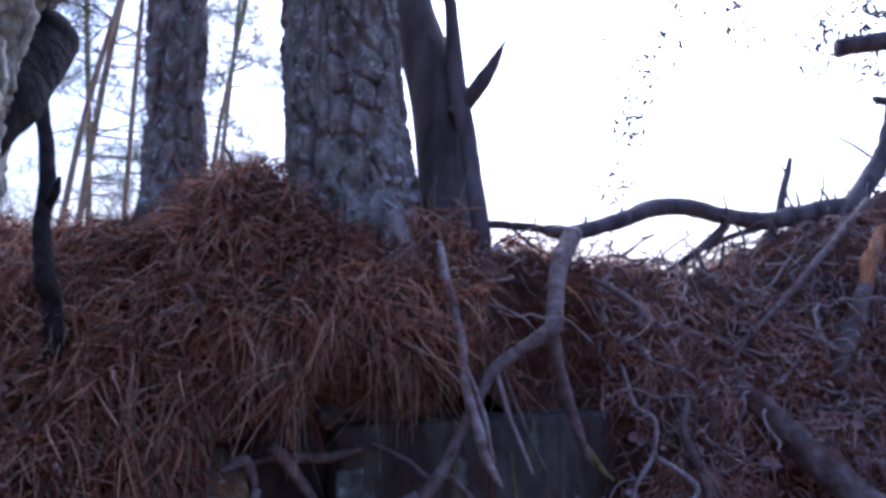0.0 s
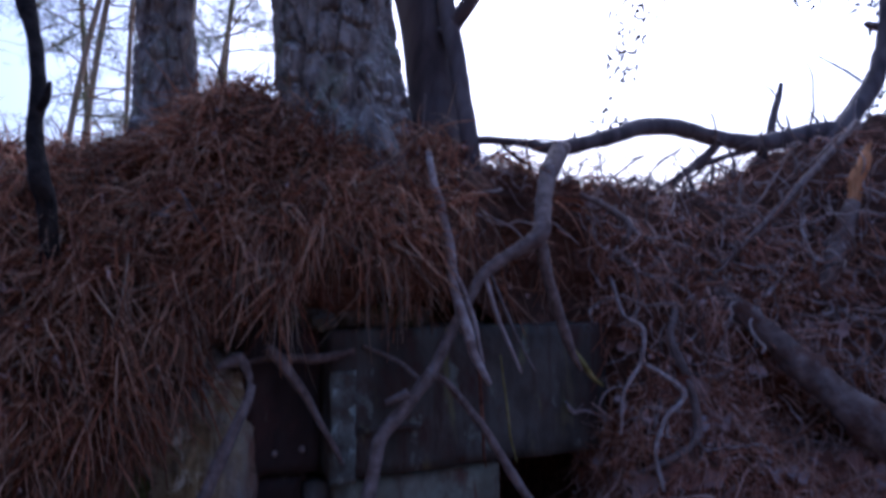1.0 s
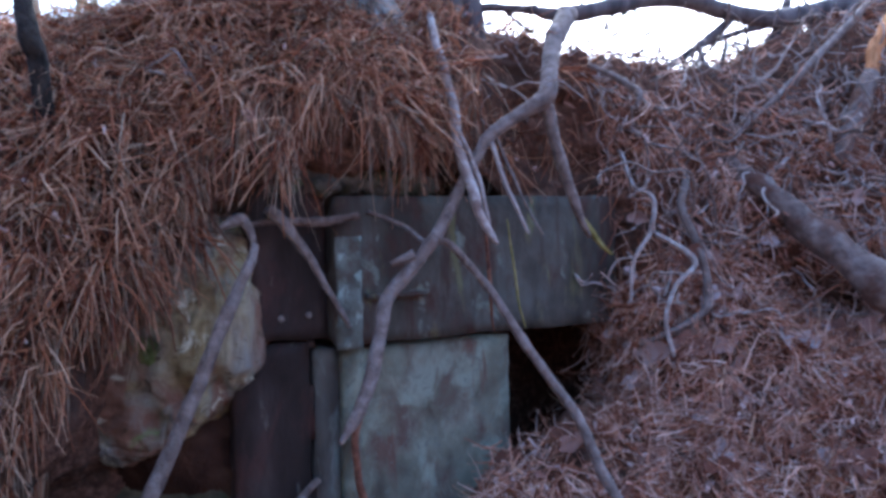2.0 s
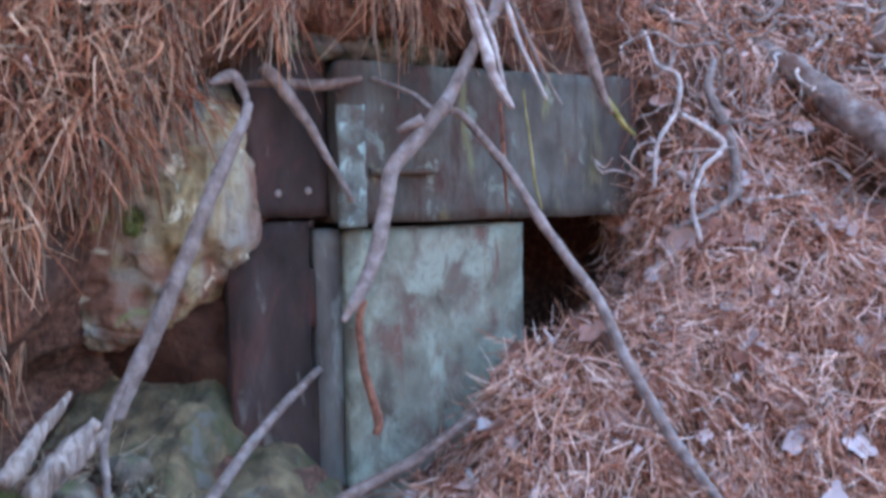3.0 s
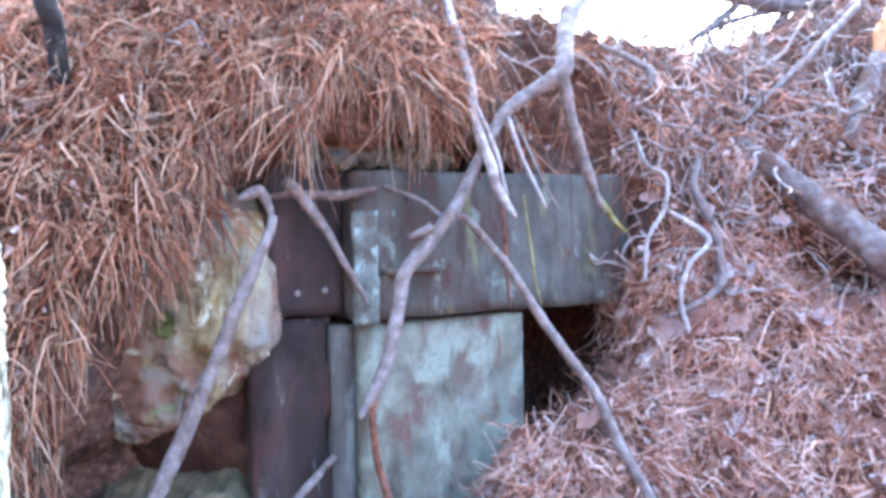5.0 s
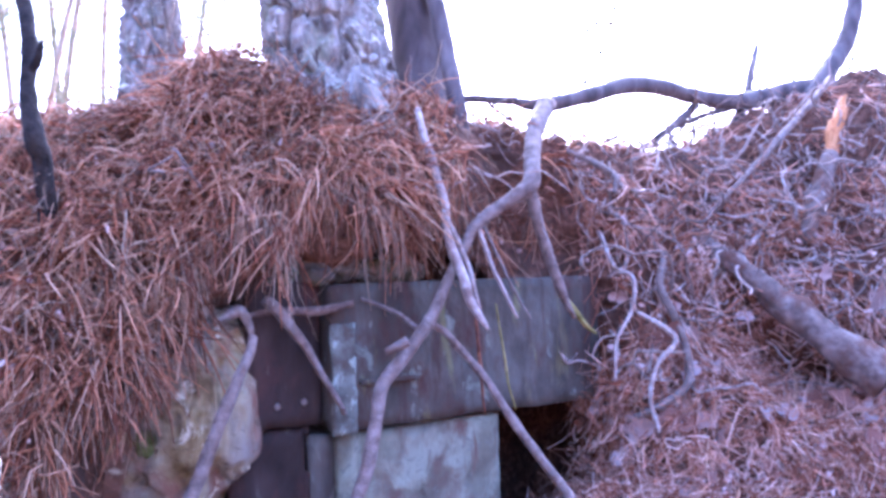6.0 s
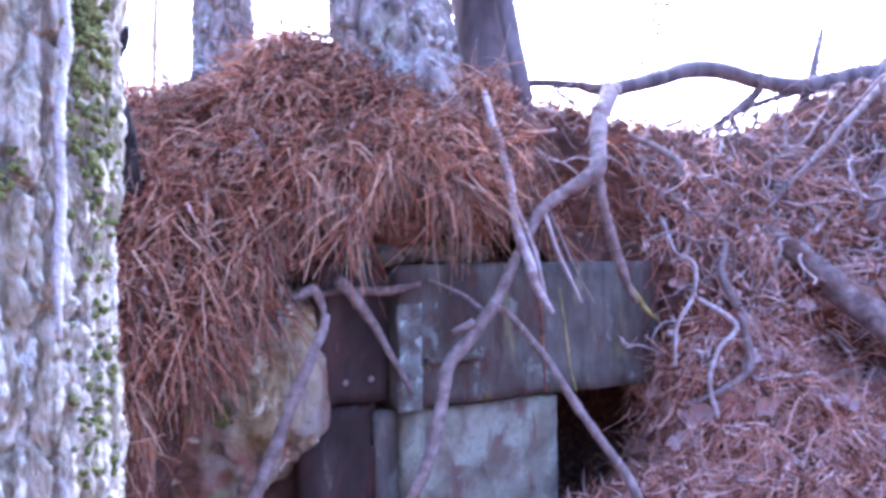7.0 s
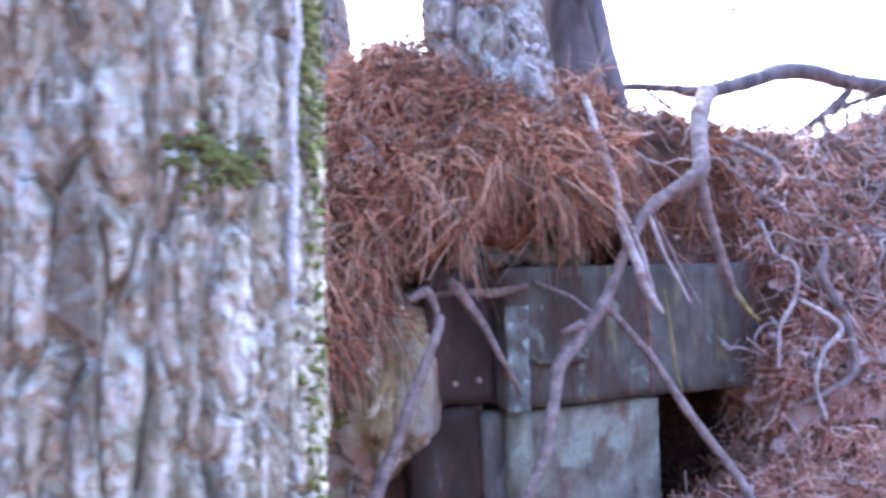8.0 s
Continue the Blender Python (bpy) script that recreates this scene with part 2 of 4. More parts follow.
def limb(bm, points, radii, sides=10, steps=6, rough=0.12, seed=0.0, knots=True, wob=0.0):
    """A bent, tapering, knotty stem through points, with closed ends, into bm."""
    c = spline(points, steps)
    r = spline(np.array(radii, float)[:, None], steps)[:, 0] if len(radii) == len(points) else np.interp(np.linspace(0, 1, len(c)), np.linspace(0, 1, len(radii)), radii)
    rings = []
    side = Vector((0.31, 0.2, 0.93))
    for i in range(len(c)):
        t = Vector(c[min(i + 1, len(c) - 1)] - c[max(i - 1, 0)]).normalized()
        a = t.cross(side)
        if a.length < 0.2:
            a = t.cross(Vector((1, 0.1, 0)))
        a.normalize()
        side = a.cross(t)
        b = t.cross(a)
        centre = Vector(c[i])
        if wob:
            centre += wob * noise.noise_vector(centre * 14 + Vector((seed, 0, 0)))
        ring = []
        for k in range(sides):
            w = 2 * math.pi * k / sides
            d = a * math.cos(w) + b * math.sin(w)
            q = centre + d * r[i]
            f = 1 + rough * noise.noise(q * (0.35 / max(r[i], 0.004)) + Vector((seed, 3, 1)))
            if knots:
                f += 1.4 * rough * max(0, noise.noise(q * (0.12 / max(r[i], 0.004)) + Vector((7, seed, 1))))
            ring.append(bm.verts.new(centre + d * r[i] * f))
        rings.append(ring)
    for p, q in zip(rings, rings[1:]):
        for k in range(sides):
            bm.faces.new((p[k], p[(k + 1) % sides], q[(k + 1) % sides], q[k]))
    bm.faces.new(rings[0][::-1])
    bm.faces.new(rings[-1])
    return bm


def stick(name, points, radii, material, label, category, group="", parent=None, sides=10, rough=0.15, wob=0.003, twigs=()):
    bm = limb(bmesh.new(), points, radii, sides, 7, rough, points[0][0] * 9, True, wob)
    bm.normal_update()
    ob = part(name, bm, material, parent)
    for tp, tr in twigs:
        part("twig", limb(bmesh.new(), tp, tr, 8, 5, rough, tp[0][0] * 5, True, wob), material, ob)
    return ob if parent else tagged(ob, label, category, group)


def lump(bm, centre, size, seed, rough=0.25, detail=3, freq=1.3):
    """An uneven rounded rock or clod into bm."""
    got = bmesh.ops.create_icosphere(bm, subdivisions=detail, radius=1)
    for v in got["verts"]:
        d = v.co.normalized()
        f = 1 + rough * noise.fractal(d * freq + Vector((seed, seed * 0.7, 3)), 0.8, 2.1, 4)
        f += 0.5 * rough * (noise.voronoi(d * freq * 1.4 + Vector((seed, 1, 2)))[0][0] - 0.4)
        q = d * f
        v.co = Vector((q.x * size[0] + centre[0], q.y * size[1] + centre[1], q.z * size[2] + centre[2]))
    return bm


# ---- ground: floor of the hollow, bank and the land behind it ----
STATIONS = (-300, -40, -6, -2.6, -1.35, -0.95, -0.82, -0.73, -0.64, -0.56, -0.40, -0.18, 0.06, 0.24, 0.42, 0.60, 0.82, 1.20, 1.70, 2.6, 6, 40, 300)
# toe, foot of the slope, slope at the wall, back floor, back top, under the lip, lip, bank, bank, edge, crest
LEFTFAR = ((1.0, 0.25), (1.3, 0.35), (1.45, 0.45), (1.6, 0.6), (1.7, 0.75), (1.75, 0.9), (1.8, 1.05), (1.9, 1.25), (2.05, 1.45), (2.2, 1.62), (2.35, 1.70))
PROFILES = {}
PROFILES[-1.35] = ((0.9, 0.2), (1.25, 0.28), (1.4, 0.32), (1.5, 0.42), (1.54, 0.55), (1.52, 0.66), (1.56, 0.85), (1.70, 1.15), (1.90, 1.40), (2.08, 1.54), (2.25, 1.61))
PROFILES[-0.95] = ((0.9, 0.16), (1.25, 0.27), (1.45, 0.30), (1.78, 0.34), (1.82, 0.42), (1.66, 0.46), (1.57, 0.56), (1.62, 0.85), (1.80, 1.23), (2.04, 1.51), (2.25, 1.61))
PROFILES[-0.82] = ((0.9, 0.12), (1.3, 0.24), (1.5, 0.27), (1.90, 0.31), (1.98, 0.44), (1.82, 0.54), (1.67, 0.60), (1.68, 0.84), (1.84, 1.24), (2.08, 1.52), (2.33, 1.63))
PROFILES[-0.73] = ((0.9, 0.11), (1.3, 0.23), (1.55, 0.27), (2.05, 0.33), (2.2, 0.72), (1.95, 0.80), (1.75, 0.79), (1.76, 1.00), (1.91, 1.34), (2.12, 1.57), (2.36, 1.70))
PROFILES[-0.64] = ((0.9, 0.09), (1.35, 0.21), (1.6, 0.27), (2.15, 0.34), (2.3, 0.95), (2.05, 0.98), (1.83, 0.95), (1.84, 1.11), (1.98, 1.39), (2.16, 1.63), (2.38, 1.80))
PROFILES[-0.56] = ((0.9, 0.06), (1.4, 0.16), (1.75, 0.24), (2.3, 0.36), (2.45, 1.00), (2.12, 1.12), (1.91, 1.09), (1.89, 1.21), (2.02, 1.43), (2.19, 1.64), (2.40, 1.82))
PROFILES[-0.40] = ((0.9, 0.0), (1.5, 0.06), (1.88, 0.18), (2.9, 0.30), (3.0, 1.04), (2.24, 1.17), (2.02, 1.17), (1.96, 1.27), (2.05, 1.45), (2.20, 1.60), (2.42, 1.73))
PROFILES[-0.18] = ((0.9, -0.04), (1.5, -0.04), (1.9, -0.02), (3.0, 0.05), (3.1, 1.05), (2.34, 1.20), (2.08, 1.22), (2.01, 1.33), (2.05, 1.45), (2.14, 1.53), (2.36, 1.60))
PROFILES[0.06] = ((0.9, -0.08), (1.6, -0.08), (2.05, 0.12), (3.0, 0.1), (3.1, 1.05), (2.48, 1.19), (2.25, 1.22), (2.20, 1.32), (2.20, 1.45), (2.26, 1.55), (2.42, 1.63))
PROFILES[0.24] = ((0.9, -0.10), (1.72, -0.09), (2.22, 0.38), (3.0, 0.2), (3.1, 1.05), (2.62, 1.11), (2.47, 1.11), (2.46, 1.24), (2.43, 1.38), (2.40, 1.51), (2.48, 1.60))
PROFILES[0.42] = ((0.9, -0.10), (1.78, -0.09), (2.30, 0.52), (2.9, 0.3), (3.0, 1.0), (2.72, 1.06), (2.57, 1.09), (2.56, 1.20), (2.53, 1.36), (2.52, 1.49), (2.60, 1.58))
PROFILES[0.60] = ((0.9, -0.10), (1.80, -0.08), (2.24, 0.48), (2.34, 0.66), (2.40, 0.80), (2.44, 0.92), (2.47, 1.05), (2.52, 1.20), (2.58, 1.36), (2.65, 1.49), (2.75, 1.57))
PROFILES[0.82] = ((0.9, -0.10), (1.80, -0.08), (2.10, 0.28), (2.28, 0.52), (2.38, 0.70), (2.45, 0.86), (2.50, 1.00), (2.56, 1.16), (2.64, 1.34), (2.73, 1.49), (2.84, 1.57))
PROFILES[1.20] = ((0.9, -0.06), (1.76, -0.06), (2.02, 0.25), (2.20, 0.47), (2.34, 0.68), (2.46, 0.88), (2.56, 1.04), (2.67, 1.24), (2.79, 1.44), (2.91, 1.60), (3.03, 1.68))
PROFILES[1.70] = ((0.9, 0.0), (1.70, 0.0), (1.98, 0.30), (2.18, 0.54), (2.36, 0.80), (2.50, 1.04), (2.64, 1.26), (2.80, 1.48), (2.97, 1.70), (3.14, 1.85), (3.28, 1.915))
PROFILES[2.6] = ((0.9, 0.1), (1.6, 0.15), (1.9, 0.4), (2.1, 0.65), (2.3, 0.9), (2.5, 1.15), (2.7, 1.4), (2.9, 1.62), (3.1, 1.84), (3.3, 1.98), (3.5, 2.04))


def profile(x):
    keys = [s for s in STATIONS]
    def get(s):
        if s in PROFILES:
            return np.array(PROFILES[s])
        return np.array(LEFTFAR) if s < 0 else np.array(PROFILES[2.6])
    i = max(0, min(len(keys) - 2, int(np.searchsorted(keys, x)) - 1))
    f = (x - keys[i]) / (keys[i + 1] - keys[i])
    f = f * f * (3 - 2 * f)
    return get(keys[i]) * (1 - f) + get(keys[i + 1]) * f


def build_ground():
    xs = np.concatenate([[-300, -120, -50, -24, -12, -7, -4.5, -3.2, -2.5], np.arange(-2.1, 2.5, 0.022), [2.8, 3.4, 4.5, 7, 12, 24, 50, 120, 300]])
    # Unseen hillside behind the camera, added to block low light from there.
    front = np.array([(-300, 10.0), (-120, 10.0), (-50, 9.0), (-20, 6.5), (-8, 3.5), (-4, 1.5), (-2, 0.4), (-1, 0.05), (-0.3, 0.0)])
    rows = []
    for x in xs:
        p = profile(x)
        mid = spline(np.vstack([[(0.2, p[0][1] * 0.6)], p]), 13)
        end = mid[-1]
        # Left side raised as well, an added rise that cuts side light.
        shut = 2.4 * min(1.0, max(0.0, (-x - 1.25) / 1.6)) ** 2
        mid[:, 1] += shut * np.clip((1.75 - mid[:, 0]) / 0.9, 0, 1)
        side = front + np.stack([np.zeros(len(front)), np.maximum(0, shut - front[:, 1])], 1)
        back = np.array([(end[0] + d, max(end[1] - s, 0.9)) for d, s in ((0.25, 0.02), (0.6, 0.10), (1.2, 0.25), (2.2, 0.5), (4, 0.9), (8, 1.1), (20, 1.2), (60, 1.2), (150, 1.2), (400, 1.2))])
        rows.append(np.vstack([side, mid, back]))
    yz = np.array(rows)
    pts = np.dstack([np.repeat(xs[:, None], yz.shape[1], 1), yz])
    n1, n2 = pts.shape[:2]
    du = np.gradient(pts, axis=0)
    dv = np.gradient(pts, axis=1)
    nor = np.cross(du, dv)
    nor /= np.linalg.norm(nor, axis=2, keepdims=True) + 1e-9
    for i in range(n1):
        if abs(xs[i]) > 3:
            continue
        for j in range(n2):
            if -1.2 < pts[i, j, 1] < 4.5:
                q = Vector(pts[i, j])
                h = 0.030 * noise.fractal(q * 3.1, 0.9, 2.0, 3) + 0.044 * noise.fractal(q * 11, 0.8, 2.1, 3)
                h -= 0.34 * math.exp(-((q.x - 1.19) / 0.20) ** 2 - ((q.z - 0.86) / 0.10) ** 2) if 0.6 < q.x < 1.7 and q.y < 3 else 0
                pts[i, j] += nor[i, j] * h
    idx = np.arange(n1 * n2).reshape(n1, n2)
    faces = np.stack([idx[:-1, :-1], idx[1:, :-1], idx[1:, 1:], idx[:-1, 1:]], -1).reshape(-1, 4)
    ob = from_arrays("ground", pts.reshape(-1, 3), faces, SOIL, smooth=True)
    tagged(ob, "steep earth bank and hollow under red-brown pine litter", "ground", kind="structure")
    return pts, nor


GROUND, NORMALS = build_ground()


def ground_z(x, y):
    """Height of the hollow's floor or lower slope at a place."""
    p = profile(x)
    q = np.vstack([[(-2, 0.0), (0.2, p[0][1] * 0.6)], p[:3]])
    return float(np.interp(y, q[:, 0], q[:, 1]))


# ---- trees on the bank ----
def trunk_mesh(points, radii, plates, depth, tall, sides=150, rows=190, furrow=0.0, flare=0.0, fine=(0, 3), crack=3.2, soft=0.8, grit=0.07):
    """A trunk through points whose bark stands out in plates (wide, tall) or long ridges."""
    c = spline(points, 40)
    levels = np.interp(np.linspace(0, 1, rows), [0, 0.06, 0.94, 1], [c[0][2], max(fine[0], c[0][2] + 0.01), fine[1], c[-1][2]])
    r = np.interp(levels, [p[2] for p in points], radii)
    c = np.stack([np.interp(levels, c[:, 2], c[:, k]) for k in range(3)], 1)
    verts = []
    for i in range(rows):
        for k in range(sides):
            w = 2 * math.pi * k / sides
            d = Vector((math.cos(w), math.sin(w), 0))
            q = Vector((d.x * r[i], d.y * r[i], c[i][2]))
            q += 0.12 * plates * noise.noise_vector(q / (1.6 * plates))
            u = Vector((q.x / plates, q.y / plates, q.z / tall))
            upright = max(0.0, 1 - abs(noise.noise(Vector((u.x * 0.8, u.y * 0.8, u.z * 0.35)))) * crack)
            cell = noise.voronoi(Vector((u.x, u.y, u.z + 0.5 * noise.noise(u * 0.7))))[0]
            joint = max(0.0, 1 - (cell[1] - cell[0]) * crack * 1.5)
            h = -depth * max(upright, soft * joint)
            h += depth * 0.20 * noise.fractal(u * 2.3, 0.9, 2.1, 3) + furrow * noise.noise(q * 9) + grit * plates * noise.fractal(q * 75, 0.9, 2.1, 2)
            if flare:
                low = max(0.0, 1 - (c[i][2] - c[0][2]) / 0.7)
                h += flare * low * low * (0.6 + 0.6 * math.sin(w * 4 + 1.3))
            verts.append((c[i][0] + d.x * (r[i] + h), c[i][1] + d.y * (r[i] + h), c[i][2]))
    idx = np.arange(rows * sides).reshape(rows, sides)
    nxt = np.roll(idx, -1, 1)
    faces = np.stack([idx[:-1], nxt[:-1], nxt[1:], idx[1:]], -1).reshape(-1, 4)
    return np.array(verts), faces


def tree(name, label, points, radii, material, group="", **kw):
    v, f = trunk_mesh(points, radii, **kw)
    base = new(name)
    base.location = points[0]
    ob = from_arrays("trunk", v - np.array(points[0]), f, material, base, True)
    return tagged(base, label, "tree", group)


big_pine = tree("pine_tree", "thick mature pine with plated grey-brown bark on the bank edge",
                [(-0.265, 2.46, 1.25), (-0.275, 2.48, 1.643), (-0.288, 2.49, 1.767), (-0.321, 2.50, 2.037), (-0.353, 2.50, 2.402), (-0.364, 2.50, 2.587), (-0.46, 2.55, 5.5), (-0.5, 2.6, 9)],
                [0.30, 0.222, 0.207, 0.192, 0.182, 0.178, 0.16, 0.14], BARK, plates=0.068, depth=0.034, tall=0.13, crack=4.6, sides=260, rows=320, flare=0.03, fine=(1.45, 2.75))
small_pine = tree("pine_tree", "slim pine with rough grey bark beside the thick one",
                  [(-0.785, 2.37, 1.3), (-0.791, 2.38, 1.625), (-0.814, 2.40, 1.781), (-0.828, 2.42, 2.01), (-0.837, 2.42, 2.365), (-0.85, 2.42, 3.4), (-0.86, 2.43, 7)],
                  [0.15, 0.110, 0.098, 0.092, 0.09, 0.082, 0.065], BARK, plates=0.05, depth=0.024, tall=0.10, crack=4.4, sides=170, rows=300, flare=0.02, fine=(1.45, 2.75))
part("root", limb(bmesh.new(), [(0.08, -0.13, 0.50), (0.11, -0.17, 0.40), (0.16, -0.20, 0.30), (0.22, -0.21, 0.20), (0.27, -0.18, 0.05)], [0.04, 0.05, 0.045, 0.032, 0.02], 18, 8, 0.25, 3), BARK, big_pine, "flaring root over the bank edge")
part("root", limb(bmesh.new(), [(-0.07, -0.05, 0.42), (-0.09, -0.08, 0.30), (-0.12, -0.12, 0.20), (-0.14, -0.14, 0.05)], [0.035, 0.04, 0.032, 0.02], 14, 8, 0.25, 5), BARK, small_pine, "flaring root in the litter")
near_tree = tree("oak_tree", "rough pale-grey tree with furrowed bark, moss and lichen",
                 [(-0.661, 0.80, -0.1), (-0.661, 0.80, 0.5), (-0.659, 0.80, 0.9), (-0.654, 0.80, 1.17), (-0.646, 0.80, 1.5), (-0.616, 0.81, 1.75), (-0.575, 0.82, 2.2), (-0.545, 0.83, 6)],
                 [0.30, 0.240, 0.235, 0.231, 0.230, 0.229, 0.222, 0.18], PALEBARK, plates=0.036, depth=0.028, tall=0.15, soft=0.85, sides=560, rows=460, furrow=0.005, fine=(0.85, 2.0), crack=5.0, grit=0.13)


def on_trunk(angle, z, out=0.0):
    """A place on the near tree's bark, relative to its foot."""
    r = float(np.interp(z, [0.9, 1.17, 1.75], [0.236, 0.232, 0.230])) + out
    cx = float(np.interp(z, [0.9, 1.17, 1.5, 1.75], [-0.688, -0.683, -0.675, -0.645])) + 0.69
    return (cx + r * math.cos(radians(angle)), r * math.sin(radians(angle)), z + 0.1)


def bark_moss(angle, z, wide, tall, n, seed):
    g = random.Random(seed)
    bm = bmesh.new()
    for k in range(n):
        a, h = angle + g.gauss(0, wide), z + g.gauss(0, tall)
        lump(bm, on_trunk(a, h, -0.001), (g.uniform(0.002, 0.006), g.uniform(0.002, 0.006), g.uniform(0.002, 0.007)), k, 0.5, 1, 1.5)
    return tagged(part("moss_patch", bm, MOSS, near_tree, "green moss on the bark"), kind="stuff")


bark_moss(-7, 1.45, 5, 0.06, 420, 1)
bark_moss(-2, 1.27, 6, 0.05, 90, 2)
bark_moss(-2, 1.0, 6, 0.09, 90, 3)
bark_moss(-41, 1.235, 6, 0.014, 110, 4)
part("bark_scar", limb(bmesh.new(), [on_trunk(-16 + d, h, -0.001) for d, h in ((0, 1.45), (1.2, 1.38), (-0.6, 1.30), (0.4, 1.22), (-0.5, 1.15), (0.3, 1.08))], [0.003, 0.006, 0.005, 0.006, 0.005, 0.002], 8, 6, 0.5, 2), PALESCAR, near_tree, "pale vertical scar in the bark")
part("branch_stub", limb(bmesh.new(), [(0.205, 0.090, 1.69), (0.216, 0.130, 1.763), (0.217, 0.160, 1.811), (0.221, 0.180, 1.846), (0.221, 0.190, 1.870)], [0.022, 0.034, 0.038, 0.034, 0.012], 16, 7, 0.15, 4), DARKBARK, near_tree, "dark broken branch stub")

mid = tagged(new("forked_tree"), "dark smooth-barked forked tree behind the pine", "tree")
part("trunk", limb(bmesh.new(), [(0.02, 2.58, 1.35), (0.013, 2.600, 1.678), (-0.009, 2.660, 1.891), (-0.055, 2.720, 2.194), (-0.151, 2.800, 2.525), (-0.172, 2.9, 2.89), (-0.2, 3.0, 6)], [0.10, 0.098, 0.092, 0.09, 0.078, 0.07, 0.05], 24, 10, 0.06, 3), SMOOTHBARK, mid)
part("stem", limb(bmesh.new(), [(0.115, 2.40, 1.5), (0.106, 2.420, 1.670), (0.084, 2.480, 1.824), (0.058, 2.550, 1.999), (0.024, 2.620, 2.185), (-0.003, 2.680, 2.477), (-0.022, 2.700, 2.726), (-0.05, 2.75, 5)], [0.035, 0.028, 0.026, 0.03, 0.03, 0.022, 0.018, 0.012], 16, 8, 0.08, 2), SMOOTHBARK, mid)
part("stub", limb(bmesh.new(), [(0.026, 2.600, 2.057), (0.051, 2.590, 2.092), (0.101, 2.560, 2.150), (0.140, 2.550, 2.212), (0.178, 2.540, 2.287)], [0.036, 0.03, 0.026, 0.02, 0.004], 12, 6, 0.1, 1), SMOOTHBARK, mid, "broken grey branch stub")

# ---- concrete entrance ----
WALL = Matrix.Translation((-0.246, 2.04, 0)) @ Matrix.Rotation(radians(29.5), 4, "Z")   # x along the wall, -y outwards


def slab(x0, x1, y0, y1, z0, z1, chip=0.006, seed=0, cut=0.035):
    """A weathered block in the wall's own axes, with chipped, uneven faces."""
    bm = bmesh.new()
    nx, ny, nz = [max(1, min(40, round(abs(b - a) / cut))) for a, b in ((x0, x1), (y0, y1), (z0, z1))]
    cell = {}
    def vert(i, j, k):
        if (i, j, k) not in cell:
            q = Vector((x0 + (x1 - x0) * i / nx, y0 + (y1 - y0) * j / ny, z0 + (z1 - z0) * k / nz))
            rim = sum((i in (0, nx), j in (0, ny), k in (0, nz)))
            h = noise.noise_vector(q * 9 + Vector((seed, 0, 0))) * chip * 0.5 + noise.noise_vector(q * 40 + Vector((seed, 0, 0))) * chip * 0.35
            if rim > 1:
                mid_ = Vector(((x0 + x1) / 2, (y0 + y1) / 2, (z0 + z1) / 2))
                h += (mid_ - q).normalized() * chip * (0.5 + max(0, noise.noise(q * 25)) * 2.0)
            cell[i, j, k] = bm.verts.new(WALL @ (q + h))
        return cell[i, j, k]
    for i in range(nx):
        for k in range(nz):
            bm.faces.new((vert(i, 0, k), vert(i + 1, 0, k), vert(i + 1, 0, k + 1), vert(i, 0, k + 1)))
            bm.faces.new((vert(i, ny, k), vert(i, ny, k + 1), vert(i + 1, ny, k + 1), vert(i + 1, ny, k)))
        for j in range(ny):
            bm.faces.new((vert(i, j, 0), vert(i, j + 1, 0), vert(i + 1, j + 1, 0), vert(i + 1, j, 0)))
            bm.faces.new((vert(i, j, nz), vert(i + 1, j, nz), vert(i + 1, j + 1, nz), vert(i, j + 1, nz)))
    for j in range(ny):
        for k in range(nz):
            bm.faces.new((vert(0, j, k), vert(0, j, k + 1), vert(0, j + 1, k + 1), vert(0, j + 1, k)))
            bm.faces.new((vert(nx, j, k), vert(nx, j + 1, k), vert(nx, j + 1, k + 1), vert(nx, j, k + 1)))
    return bm


entrance = tagged(new("bunker_entrance"), "old stained concrete entrance with lintel half buried in the bank", "bunker", kind="structure")
part("lintel", slab(0.0, 0.89, 0.0, 0.30, 0.75, 1.13, 0.006, 1), CONCRETE, entrance)
part("lintel_end", slab(-0.20, -0.004, 0.05, 0.30, 0.765, 1.16, 0.005, 2), DARKCONCRETE, entrance, "dark recessed end of the lintel")
part("edge_strip", slab(0.0, 0.07, -0.007, 0.0, 0.742, 1.03, 0.003, 3, 0.012), STRIP, entrance, "pale green strip")
part("ledge", slab(0.078, 0.25, -0.018, 0.0, 0.865, 0.88, 0.002, 4, 0.02), CONCRETE, entrance)
part("pillar", slab(0.03, 0.53, 0.035, 0.30, -0.25, 0.738, 0.006, 5), LICHEN, entrance, "pillar under pale green lichen")
part("jamb", slab(-0.037, 0.028, 0.064, 0.26, -0.25, 0.738, 0.002, 6), JAMB, entrance)
part("side_board", slab(-0.24, -0.05, 0.068, 0.26, -0.25, 0.76, 0.002, 7), DARKCONCRETE, entrance, "dark rusty side board")
for z0, z1 in ((-0.25, 0.40), (0.505, 0.645), (0.742, 0.762)):
    part("joint_filler", slab(-0.0515, -0.0355, 0.069, 0.24, z0, z1, 0.001, 8), DARKCONCRETE, entrance)
for x, z in ((-0.055, 0.83), (-0.125, 0.825)):
    bm = bmesh.new()
    bmesh.ops.create_uvsphere(bm, u_segments=12, v_segments=8, radius=0.009)
    bmesh.ops.transform(bm, matrix=WALL @ Matrix.Translation((x, 0.048, z)) @ Matrix.Diagonal((1, 0.6, 1, 1)), verts=bm.verts)
    part("bolt_head", bm, BLEACHED, entrance, "pale bolt head")

